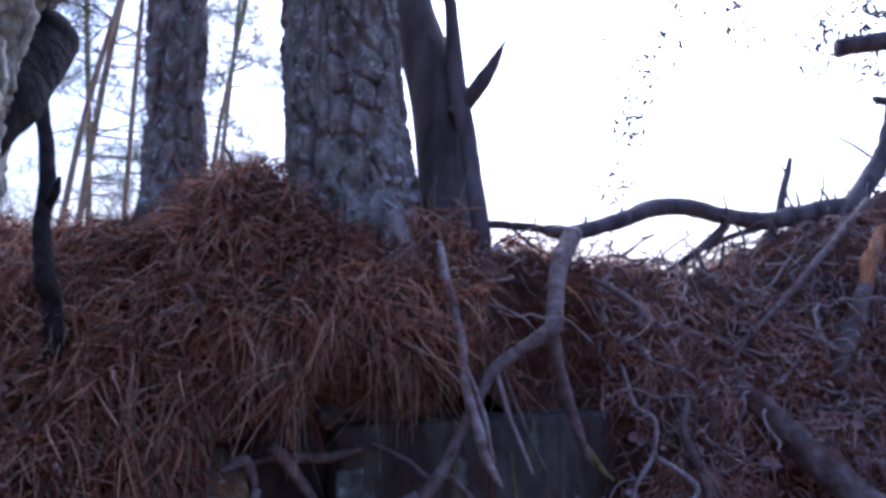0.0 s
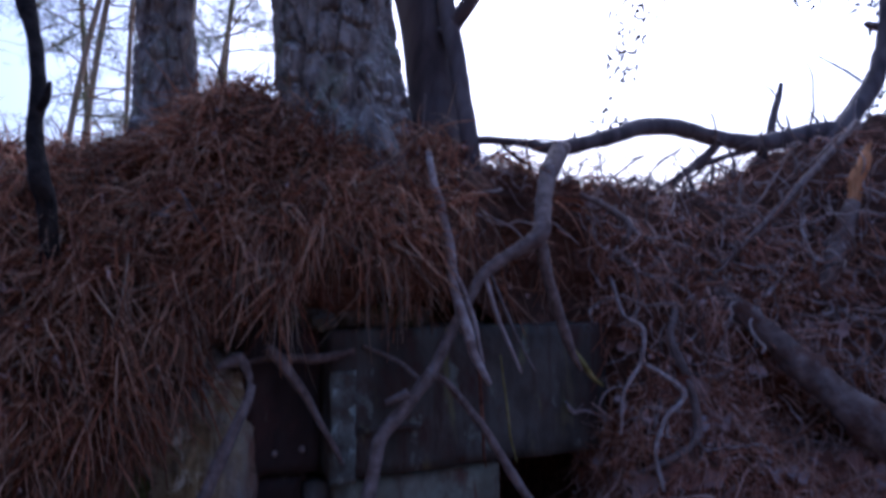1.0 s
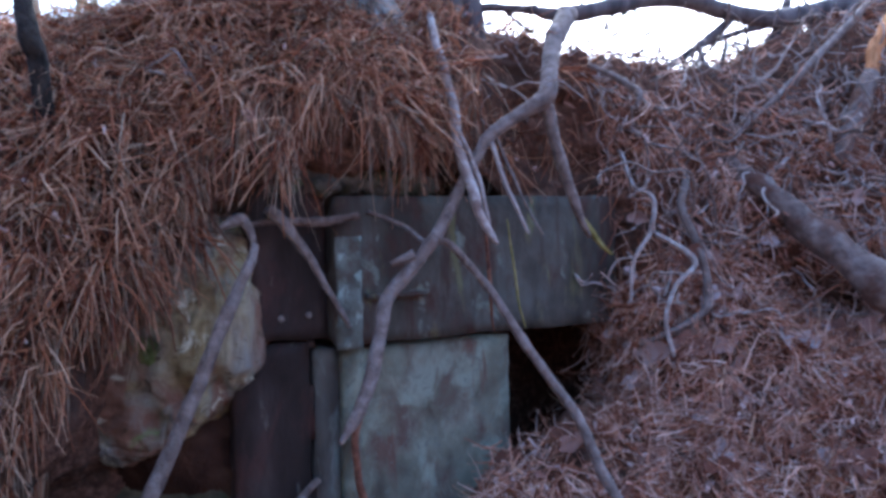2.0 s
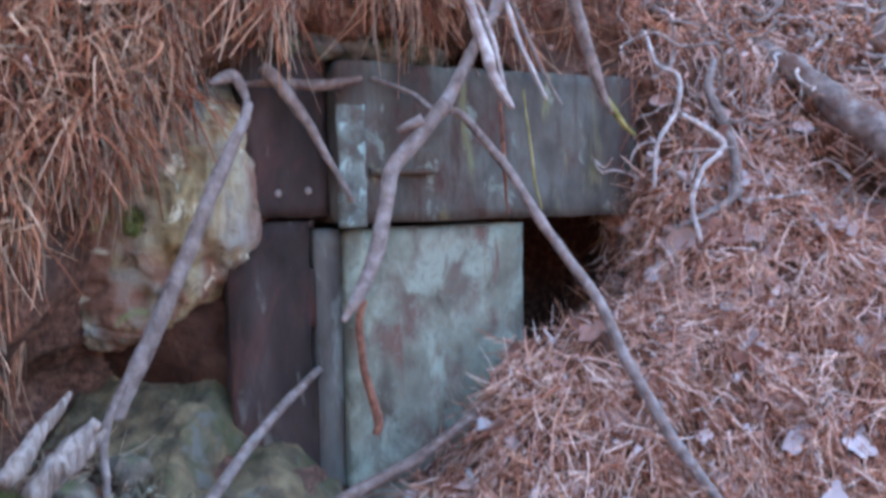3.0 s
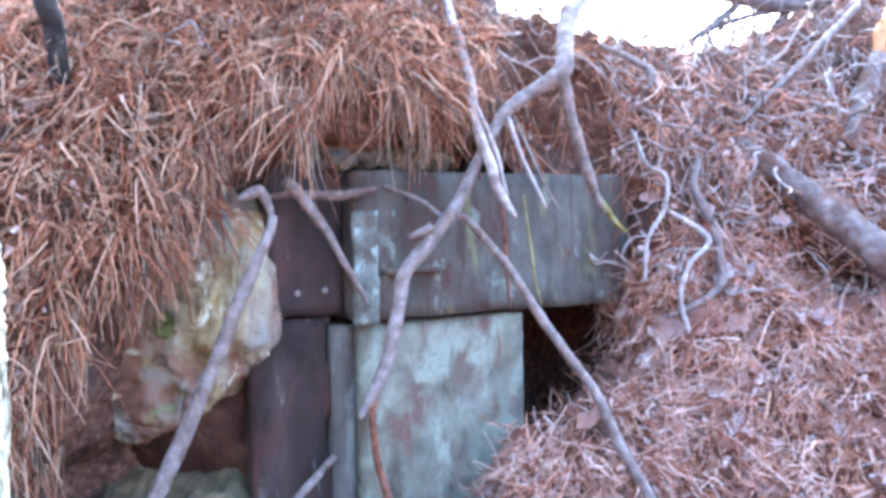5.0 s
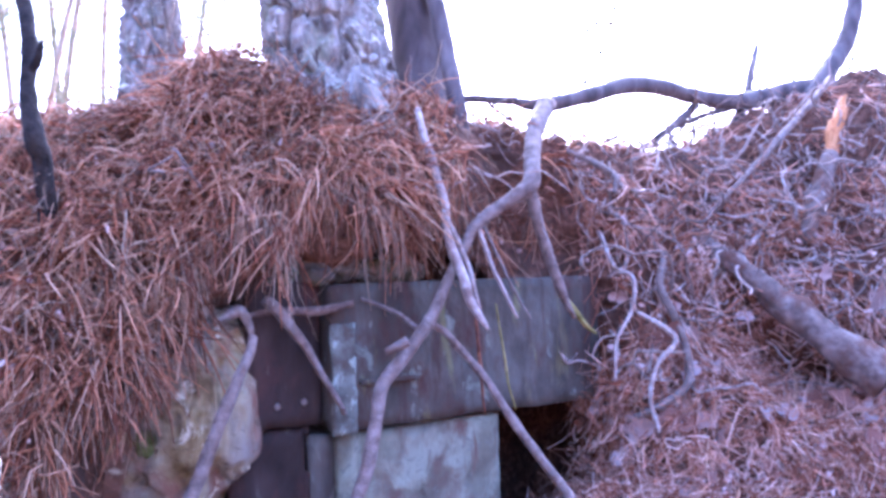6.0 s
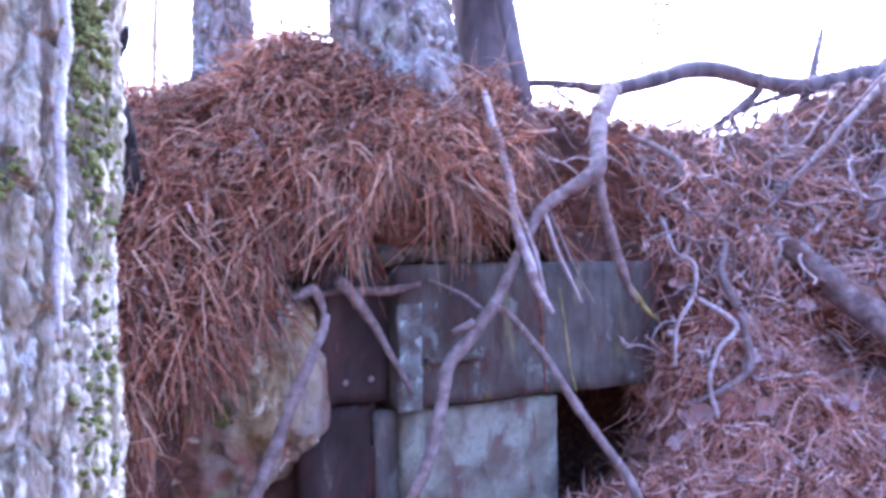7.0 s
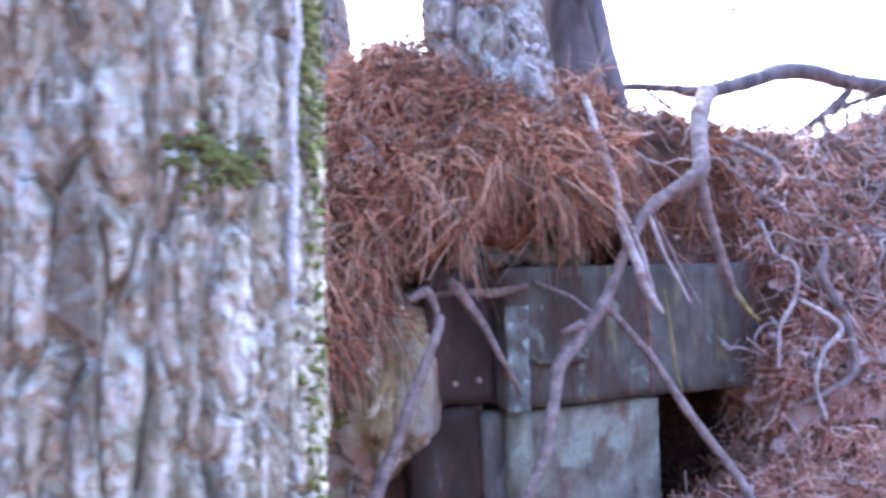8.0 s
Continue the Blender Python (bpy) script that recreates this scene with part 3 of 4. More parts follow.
# ---- stone and clay beside the entrance ----
def boulder_mesh(centre, size):
    """A blocky stone, undercut towards its foot, with ledges, facets and two worn pits."""
    bm = bmesh.new()
    got = bmesh.ops.create_icosphere(bm, subdivisions=7, radius=1)
    for v in got["verts"]:
        d = v.co.normalized()
        q = Vector([math.copysign(abs(c) ** 0.48, c) for c in d])
        q.x -= 0.75 * max(0.0, -q.z - 0.20)
        w = Vector((q.x * size[0], q.y * size[1], q.z * size[2]))
        bulge = 0.020 * noise.fractal(w * 5 + Vector((2, 5, 1)), 0.9, 2.0, 3)
        cell = noise.voronoi(w * 9 + 0.4 * noise.noise_vector(w * 11))[0]
        ledge = 0.014 * (cell[0] - 0.3) - 0.012 * max(0.0, 1 - (cell[1] - cell[0]) * 7)
        fine = 0.007 * noise.fractal(w * 34, 0.8, 2.1, 4)
        w += d * (bulge + ledge + fine) + Vector(centre)
        for px, pz, r in ((-0.60, 0.66, 0.035), (-0.515, 0.67, 0.030), (-0.66, 0.60, 0.028)):
            g = math.exp(-((w.x - px) ** 2 + ((w.z - pz) * 0.8) ** 2) / (r * r))
            if d.y < 0:
                w.y += 0.05 * g
        v.co = w
    return bm


boulder = part("boulder", boulder_mesh((-0.745, 2.09, 0.775), (0.325, 0.20, 0.31)), SAND)
tagged(boulder, "ochre sandstone boulder with reddish stains in the bank", "boulder")
clay = part("clay_block", lump(bmesh.new(), (-0.78, 2.22, 0.46), (0.38, 0.24, 0.20), 7.7, 0.2, 4, 1.4), CLAY)
tagged(clay, "dark red-brown clay under the boulder", "clay")
EARTH = ramp_material("ochre_earth", [(0.045, 0.034, 0.022), (0.12, 0.086, 0.046), (0.22, 0.16, 0.082)], 16, 9, 0.95, 1.0, 60, spots=(0.085, 0.08, 0.035), spot_scale=7, spot_at=0.58)
patches(EARTH, (0.13, 0.115, 0.09), 9, 0.60, 0.05, (1, 1, 1), 4)


def earth_heap():
    """A heap of earth that slides down against the side board, closed below."""
    xs, ys = np.linspace(-0.86, -0.11, 75), np.linspace(1.30, 2.32, 90)
    verts = []
    for i, x in enumerate(xs):
        for j, y in enumerate(ys):
            z = max(0.42 - 1.5 * max(0.0, x + 0.54) - 0.46 * max(0.0, 2.08 - y), ground_z(x, y) + float(np.interp(x, [-0.56, -0.42], [-0.05, 0.055])))
            q = Vector((x, y, z))
            z += 0.024 * noise.fractal(q * 7, 0.9, 2.0, 4) + 0.010 * noise.fractal(q * 38, 0.8, 2.1, 3)
            if i in (0, len(xs) - 1) or j in (0, len(ys) - 1):
                z = -0.35
            verts.append((x, y, z))
    idx = np.arange(len(verts)).reshape(len(xs), len(ys))
    faces = np.stack([idx[:-1, :-1], idx[1:, :-1], idx[1:, 1:], idx[:-1, 1:]], -1).reshape(-1, 4)
    ob = from_arrays("earth_mound", np.array(verts), faces, EARTH, smooth=True)
    return tagged(ob, "ochre earth heap with moss sliding against the entrance", "earth")


earth_heap()
rocks = ((-0.60, 1.47, 0.30, 0.085, 0.06), (-0.50, 1.62, 0.20, 0.06, 0.045), (-0.66, 1.42, 0.27, 0.05, 0.04), (-0.59, 1.36, 0.22, 0.045, 0.035), (-0.53, 1.50, 0.20, 0.04, 0.03),
         (-0.55, 1.56, 0.22, 0.05, 0.04), (-0.62, 1.70, 0.24, 0.06, 0.05), (-0.47, 1.44, 0.17, 0.03, 0.025), (-0.55, 1.32, 0.19, 0.04, 0.03), (-0.66, 1.58, 0.29, 0.05, 0.04), (-0.48, 1.72, 0.16, 0.045, 0.035))
for k, (x, y, z, r, h) in enumerate(rocks):
    tagged(part("rock", lump(bmesh.new(), (x, y, ground_z(x, y) + h * 0.22), (r * 0.85, r * 0.75, h * 0.95), k * 1.7, 0.30, 4, 1.3), STONE), "grey-brown rubble stone with moss on the hollow's floor", "rock", "rubble stones")
for k, (x, y, z, r) in enumerate(((-0.40, 2.06, 1.19, 0.045), (-0.31, 2.09, 1.18, 0.055), (-0.22, 2.14, 1.17, 0.045), (-0.14, 2.20, 1.16, 0.05), (-0.05, 2.24, 1.16, 0.04), (-0.36, 2.02, 1.155, 0.03), (-0.27, 2.05, 1.15, 0.028))):
    tagged(part("rock", lump(bmesh.new(), (x, y, z), (r * 1.2, r * 0.9, r * 0.8), 3 + k * 1.3, 0.35, 4, 1.5), STONE), "dark damp stone under the litter on the lintel", "rock", "stones on the lintel")
pebble_rng = random.Random(8)
for k in range(34):
    x, y, r = pebble_rng.uniform(-0.72, -0.46), pebble_rng.uniform(1.25, 1.85), pebble_rng.uniform(0.010, 0.030)
    tagged(part("rock", lump(bmesh.new(), (x, y, ground_z(x, y) + r * 0.3), (r, r * 0.8, r * 0.7), k * 2.3, 0.35, 2, 1.4), STONE), "small brown rubble stone on the hollow's floor", "rock", "rubble stones")
tagged(part("pale_stone", lump(bmesh.new(), (-0.53, 1.42, ground_z(-0.53, 1.42) + 0.012), (0.028, 0.022, 0.014), 3.1, 0.3, 3), BLEACHED), "small white stone on the rubble", "stone")
tagged(part("pale_stone", lump(bmesh.new(), (-0.45, 1.45, ground_z(-0.45, 1.45) + 0.012), (0.03, 0.022, 0.016), 5.1, 0.3, 3), BLEACHED), "small white stone on the rubble", "stone")

# ---- sticks, roots and branches ----
STK, RTS, BR = "sticks at the entrance", "hanging roots", "branches on the bank edge"
stick("root", [(-0.008, 2.200, 1.608), (0.008, 2.154, 1.527), (0.049, 2.110, 1.380), (0.069, 2.070, 1.240), (0.097, 2.040, 1.150), (0.120, 2.020, 1.073), (0.157, 2.0, 1.005)], [0.009, 0.010, 0.013, 0.013, 0.014, 0.012, 0.006], ROOT, "pale bare root hanging from the bank edge", "root", RTS,
      twigs=[([(0.07, 2.07, 1.285), (0.116, 2.050, 1.164), (0.140, 2.020, 1.054)], [0.005, 0.006, 0.004])])
stick("root", [(0.14, 2.16, 1.29), (0.148, 2.120, 1.264), (0.184, 2.090, 1.149), (0.238, 2.050, 1.029)], [0.005, 0.006, 0.006, 0.004], ROOT, "thin pale root hanging over the lintel", "root", RTS)
stick("root", [(0.165, 2.2, 1.28), (0.174, 2.150, 1.250), (0.229, 2.130, 1.117), (0.280, 2.120, 1.022)], [0.004, 0.005, 0.004, 0.002], STICK, "thin brown root hanging over the lintel", "root", RTS)
fallen = stick("fallen_branch", [(0.380, 2.430, 1.660), (0.353, 2.360, 1.602), (0.327, 2.300, 1.548), (0.305, 2.200, 1.450), (0.292, 2.160, 1.382), (0.211, 2.140, 1.327), (0.136, 2.120, 1.265), (0.071, 2.080, 1.150), (0.014, 2.030, 1.034), (-0.042, 2.000, 0.958), (-0.107, 1.970, 0.878), (-0.124, 1.950, 0.795), (-0.143, 1.920, 0.699), (-0.174, 1.890, 0.613), (-0.212, 1.870, 0.552)],
               [0.032, 0.030, 0.026, 0.024, 0.024, 0.018, 0.016, 0.014, 0.016, 0.017, 0.018, 0.017, 0.016, 0.015, 0.006], STICK, "long grey fallen branch hanging down before the entrance", "branch", STK, sides=14,
               twigs=[([(-0.043, 1.990, 0.985), (-0.070, 1.985, 0.972), (-0.098, 1.980, 0.961)], [0.013, 0.011, 0.007]),
                      ([(0.293, 2.160, 1.390), (0.297, 2.170, 1.359), (0.315, 2.180, 1.273), (0.341, 2.200, 1.194), (0.372, 2.216, 1.103), (0.415, 2.250, 1.013)], [0.018, 0.017, 0.016, 0.016, 0.014, 0.006])])
stick("pole", [(-0.166, 2.080, 1.087), (-0.076, 2.070, 1.052), (-0.009, 2.060, 1.003), (0.027, 2.090, 1.011), (0.085, 2.100, 0.953), (0.152, 2.100, 0.867), (0.235, 2.100, 0.733), (0.351, 2.081, 0.573), (0.425, 2.034, 0.412), (0.534, 1.987, 0.224), (0.623, 1.940, 0.108)], [0.005, 0.006, 0.007, 0.009, 0.010, 0.011, 0.012, 0.013, 0.014, 0.014, 0.010], STICK, "long grey stick leaning from the slope to the lintel", "stick", STK)
stick("pole", [(-0.400, 1.880, 1.014), (-0.407, 1.860, 0.976), (-0.446, 1.820, 0.869), (-0.488, 1.790, 0.753), (-0.541, 1.760, 0.617), (-0.588, 1.720, 0.495), (-0.620, 1.680, 0.395)], [0.010, 0.012, 0.015, 0.016, 0.017, 0.018, 0.013], STICK, "grey stick leaning before the ochre boulder", "stick", STK)
stick("vine", [(-0.596, 1.690, 0.477), (-0.632, 1.660, 0.382), (-0.613, 1.620, 0.282), (-0.604, 1.580, 0.218), (-0.525, 1.520, 0.167), (-0.469, 1.470, 0.138)], [0.008, 0.008, 0.007, 0.006, 0.005, 0.004], STICK, "thin grey vine bent down to the rubble", "vine", STK)
stick("pole", [(-0.302, 2.060, 0.409), (-0.386, 1.920, 0.326), (-0.457, 1.740, 0.224), (-0.493, 1.520, 0.147), (-0.501, 1.440, 0.121)], [0.009, 0.011, 0.013, 0.013, 0.012], STICK, "pale stick leaning on the concrete side board", "stick", STK)
stick("pole", [(0.132, 2.160, 0.325), (0.100, 2.120, 0.312), (-0.062, 2.000, 0.215), (-0.228, 1.880, 0.157), (-0.354, 1.780, 0.114), (-0.475, 1.660, 0.071)], [0.007, 0.010, 0.014, 0.014, 0.012, 0.010], BROWNSTICK, "brown stick lying across the pillar's foot", "stick", STK)
stick("rusty_rod", [(-0.184, 1.990, 0.582), (-0.195, 1.985, 0.524), (-0.189, 1.985, 0.445), (-0.172, 1.985, 0.366), (-0.154, 1.985, 0.299), (-0.161, 1.975, 0.272)], [0.008, 0.009, 0.009, 0.010, 0.011, 0.009], RUST, "bent rusty rod hanging on the pale pillar", "rod")
stick("dead_stick", [(-0.382, 1.930, 1.098), (-0.354, 1.950, 1.066), (-0.283, 1.990, 0.950), (-0.207, 2.020, 0.802)], [0.014, 0.015, 0.010, 0.006], STICK, "short grey stick sticking out under the litter", "stick", STK)
stick("dead_stick", [(-0.430, 1.930, 1.060), (-0.358, 1.970, 1.067), (-0.268, 2.000, 1.066), (-0.182, 2.030, 1.080)], [0.006, 0.009, 0.012, 0.008], BROWNSTICK, "flat brown bit of wood on the lintel", "stick", STK)
stick("dead_stick", [(-0.476, 1.860, 1.052), (-0.456, 1.880, 1.065), (-0.432, 1.900, 1.072), (-0.410, 1.900, 1.026), (-0.416, 1.900, 0.993)], [0.006, 0.012, 0.014, 0.008, 0.003], STICK, "knotted grey root end over the boulder", "stick", STK)
stick("root", [(0.543, 2.533, 1.268), (0.545, 2.465, 1.245), (0.568, 2.417, 1.156), (0.618, 2.397, 1.120), (0.606, 2.368, 1.026), (0.550, 2.339, 0.936), (0.539, 2.320, 0.822)], [0.005, 0.006, 0.006, 0.007, 0.007, 0.006, 0.004], ROOT, "curly pale root on the slope", "root", RTS, sides=8)
stick("root", [(0.606, 2.368, 1.026), (0.728, 2.359, 0.940), (0.664, 2.320, 0.870), (0.628, 2.282, 0.776), (0.643, 2.253, 0.682)], [0.007, 0.009, 0.007, 0.007, 0.005], ROOT, "curly pale root on the slope", "root", RTS, sides=8)
stick("root", [(0.746, 2.533, 1.191), (0.729, 2.465, 1.154), (0.711, 2.436, 1.083), (0.748, 2.397, 0.980), (0.766, 2.368, 0.862), (0.735, 2.339, 0.783), (0.569, 2.320, 0.706)], [0.010, 0.012, 0.013, 0.013, 0.012, 0.011, 0.007], STICK, "bent grey root on the slope", "root", RTS)
stick("root", [(1.109, 2.629, 1.273), (1.083, 2.610, 1.240), (1.001, 2.600, 1.179), (0.842, 2.552, 1.052)], [0.003, 0.007, 0.007, 0.006], ROOT, "straight pale twig on the slope", "root", RTS, sides=8)
stick("log", [(0.40, 2.64, 1.555), (0.60, 2.68, 1.462), (0.82, 2.68, 1.325), (1.00, 2.52, 1.125), (1.135, 2.40, 0.975), (1.29, 2.26, 0.81)], [0.010, 0.017, 0.023, 0.036, 0.050, 0.056], LOGBARK, "weathered grey log lying down the slope", "log", sides=24, rough=0.4, wob=0.014)
stub = tagged(new("broken_stump"), "broken upright wood with orange split end on the slope", "stump")
part("split_end", limb(bmesh.new(), [(1.523, 2.860, 1.760), (1.505, 2.860, 1.724), (1.465, 2.820, 1.624), (1.413, 2.780, 1.516)], [0.003, 0.014, 0.023, 0.022], 10, 6, 0.45, 2, True, 0.012), ORANGE, stub, "orange split heartwood")
part("stem", limb(bmesh.new(), [(1.417, 2.780, 1.528), (1.338, 2.700, 1.388), (1.233, 2.600, 1.225)], [0.026, 0.034, 0.02], 12, 6, 0.3, 5), LOGBARK, stub)
stick("crest_branch", [(0.098, 2.440, 1.677), (0.126, 2.420, 1.682), (0.258, 2.430, 1.677), (0.379, 2.450, 1.665), (0.558, 2.580, 1.721), (0.675, 2.700, 1.774), (0.821, 2.820, 1.800), (0.970, 2.920, 1.787), (1.180, 3.050, 1.782), (1.344, 3.140, 1.815), (1.546, 3.200, 1.857), (1.654, 3.240, 1.855)],
      [0.012, 0.013, 0.013, 0.022, 0.027, 0.031, 0.032, 0.031, 0.034, 0.038, 0.042, 0.04], SMOOTHBARK, "grey fallen bough arching along the bank edge", "branch", BR, sides=14,
      twigs=[([(1.010, 2.950, 1.754), (0.890, 2.860, 1.658), (0.756, 2.800, 1.565)], [0.017, 0.015, 0.012]),
             ([(1.165, 3.040, 1.755), (1.023, 2.960, 1.709), (0.881, 2.860, 1.648)], [0.013, 0.011, 0.009]),
             ([(1.387, 3.300, 2.070), (1.356, 3.250, 1.993), (1.315, 3.200, 1.916), (1.262, 3.120, 1.794), (1.164, 3.040, 1.666)], [0.010, 0.014, 0.015, 0.018, 0.018]),
             ([(0.191, 2.430, 1.681), (0.243, 2.440, 1.640), (0.298, 2.450, 1.599)], [0.006, 0.005, 0.003]),
             ([(1.359, 3.150, 1.839), (1.353, 3.150, 1.887), (1.347, 3.150, 1.918)], [0.007, 0.005, 0.002]),
             ([(1.498, 3.200, 1.879), (1.476, 3.200, 1.914), (1.453, 3.200, 1.941)], [0.007, 0.005, 0.002]),
             ([(1.524, 3.200, 1.883), (1.516, 3.200, 1.908), (1.508, 3.200, 1.928)], [0.006, 0.004, 0.002]),
             ([(0.429, 2.500, 1.692), (0.431, 2.500, 1.713), (0.432, 2.500, 1.727)], [0.005, 0.005, 0.002]),
             ([(0.558, 2.580, 1.739), (0.559, 2.580, 1.757), (0.563, 2.580, 1.768)], [0.005, 0.004, 0.002]),
             ([(0.880, 2.860, 1.638), (0.900, 2.860, 1.588), (0.919, 2.860, 1.559)], [0.009, 0.009, 0.008]),
             ([(0.999, 2.950, 1.687), (0.985, 2.920, 1.634), (0.966, 2.900, 1.592)], [0.006, 0.006, 0.005]),
             ([(1.009, 2.950, 1.692), (1.063, 2.960, 1.669), (1.111, 2.980, 1.646)], [0.004, 0.003, 0.003]),
             ([(1.241, 3.100, 1.737), (1.214, 3.060, 1.679), (1.175, 3.000, 1.611)], [0.012, 0.014, 0.012])])
stick("dead_stick", [(1.584, 3.080, 1.872), (1.451, 2.980, 1.751), (1.268, 2.840, 1.599), (1.122, 2.740, 1.475), (0.922, 2.600, 1.319)], [0.012, 0.014, 0.013, 0.011, 0.006], STICK, "grey stick lying down the slope from the sapling", "stick", BR, sides=10)
stick("leaning_sapling", [(2.055, 3.800, 3.683), (2.029, 3.700, 3.125), (1.951, 3.550, 2.664), (1.898, 3.450, 2.405), (1.818, 3.370, 2.140), (1.671, 3.270, 1.955), (1.521, 3.150, 1.801), (1.412, 3.080, 1.706), (1.324, 3.050, 1.617)], [0.015, 0.02, 0.026, 0.030, 0.038, 0.042, 0.040, 0.034, 0.02], SMOOTHBARK, "grey sapling leaning out over the bank edge", "sapling", BR, sides=14,
      twigs=[([(1.727, 3.330, 2.088), (1.643, 3.320, 2.139), (1.538, 3.300, 2.185)], [0.006, 0.005, 0.003]),
             ([(1.890, 3.450, 2.350), (1.842, 3.450, 2.359), (1.803, 3.440, 2.366)], [0.02, 0.018, 0.012]),
             ([(1.963, 3.550, 2.659), (1.826, 3.550, 2.643), (1.706, 3.550, 2.621)], [0.045, 0.045, 0.042])])
stick("dead_vine", [(-1.043, 1.900, 2.097), (-0.987, 1.900, 1.973), (-0.936, 1.870, 1.856), (-0.902, 1.840, 1.756), (-0.889, 1.820, 1.675), (-0.884, 1.800, 1.596), (-0.859, 1.780, 1.482), (-0.851, 1.800, 1.420), (-0.85, 1.82, 1.25)], [0.03, 0.026, 0.018, 0.017, 0.019, 0.018, 0.024, 0.022, 0.02], DARKBARK, "black dead stem standing on the bank", "stem", sides=10,
      twigs=[([(-0.884, 1.810, 1.635), (-0.861, 1.800, 1.660), (-0.844, 1.790, 1.703)], [0.009, 0.012, 0.004])])
for pts, rr in (([(-0.661, 1.380, 0.380), (-0.638, 1.460, 0.446), (-0.610, 1.500, 0.499)], [0.016, 0.013, 0.004]), ([(-0.642, 1.420, 0.341), (-0.603, 1.470, 0.395), (-0.563, 1.500, 0.448)], [0.022, 0.024, 0.010]), ([(-0.604, 1.460, 0.369), (-0.579, 1.490, 0.400), (-0.552, 1.500, 0.433)], [0.012, 0.012, 0.004])):
    stick("rotten_wood", pts, rr, BLEACHED, "bleached splintered piece of rotten wood on the rubble", "wood", "rotten wood", rough=0.35, wob=0.008)

stick("root", [(0.186, 2.140, 1.062), (0.205, 2.150, 0.944), (0.215, 2.160, 0.851), (0.234, 2.170, 0.776)], [0.002, 0.003, 0.003, 0.002], GREENROOT, "yellowish rootlet hanging on the lintel", "root", RTS, sides=7)
stick("root", [(0.132, 2.120, 1.034), (0.139, 2.120, 0.928), (0.143, 2.130, 0.836), (0.153, 2.140, 0.769)], [0.004, 0.005, 0.004, 0.002], RUST, "brown rootlet hanging on the lintel", "root", RTS, sides=7)
stick("root", [(0.384, 2.270, 1.082), (0.424, 2.290, 1.029), (0.455, 2.300, 0.987), (0.487, 2.320, 0.961)], [0.008, 0.009, 0.007, 0.004], GREENROOT, "mossy yellow-green root at the lintel", "root", RTS, sides=8)
stick("root", [(0.458, 2.550, 1.536), (0.557, 2.500, 1.472), (0.593, 2.460, 1.430), (0.582, 2.440, 1.383)], [0.008, 0.012, 0.012, 0.006], STICK, "grey root winding over the slope", "root", RTS, sides=8)
stick("dead_stick", [(0.685, 2.660, 1.433), (0.800, 2.660, 1.412), (0.907, 2.640, 1.331), (0.994, 2.620, 1.290)], [0.006, 0.008, 0.007, 0.004], STICK, "thin stick on the bank edge", "stick", BR, sides=8)
stick("dead_stick", [(0.984, 2.800, 1.506), (0.902, 2.740, 1.439), (0.859, 2.700, 1.376), (0.836, 2.660, 1.315)], [0.005, 0.007, 0.006, 0.004], STICK, "thin stick on the bank edge", "stick", BR, sides=8)
stick("dead_stick", [(1.423, 2.950, 1.648), (1.248, 2.850, 1.508), (1.067, 2.760, 1.398), (0.945, 2.700, 1.326)], [0.006, 0.009, 0.008, 0.004], STICK, "thin stick on the bank edge", "stick", BR, sides=8)
stick("dead_stick", [(-0.193, 1.960, 0.049), (-0.126, 1.960, 0.057), (-0.061, 1.970, 0.075), (0.004, 1.990, 0.089)], [0.010, 0.013, 0.012, 0.008], BLEACHED, "split rotten stick at the pillar's foot", "stick", STK, sides=8)
stick("dead_stick", [(0.047, 2.000, 0.188), (0.058, 1.980, 0.147), (0.068, 1.960, 0.107)], [0.008, 0.009, 0.006], BLEACHED, "short pale stick in the litter", "stick", STK, sides=8)

# ---- pine needles, leaves and fine roots ----
def strands(name, base, way, length, width, droop, material, label, kind_of="pine needles", segments=2, bend=0.16):
    """Many thin three-sided bent strands, joined in one mesh of kind stuff."""
    n = len(base)
    rng = np.random.default_rng(len(base))
    way = way / np.linalg.norm(way, axis=1, keepdims=True)
    side = np.cross(way, rng.normal(size=(n, 3)))
    side /= np.linalg.norm(side, axis=1, keepdims=True) + 1e-9
    other = np.cross(way, side)
    rings = []
    curl = rng.normal(scale=bend, size=(n, 1))
    for s in range(segments + 1):
        u = s / segments
        c = base + way * (length * u)[:, None] + side * curl * (length * u * u)[:, None]
        c[:, 2] -= droop * length * u * u
        w = width * (1 - 0.6 * u)
        for a in (0, 2.09, 4.19):
            rings.append(c + (side * math.cos(a) + other * math.sin(a)) * w[:, None])
    verts = np.stack(rings, 1).reshape(-1, 3)
    k = 3 * (segments + 1)
    first = np.array([(3 * s + a, 3 * s + (a + 1) % 3, 3 * s + 3 + (a + 1) % 3, 3 * s + 3 + a) for s in range(segments) for a in range(3)])
    faces = (np.arange(n)[:, None, None] * k + first[None]).reshape(-1, 4)
    return tagged(from_arrays(name, verts, faces, material), label, kind_of, kind="stuff")


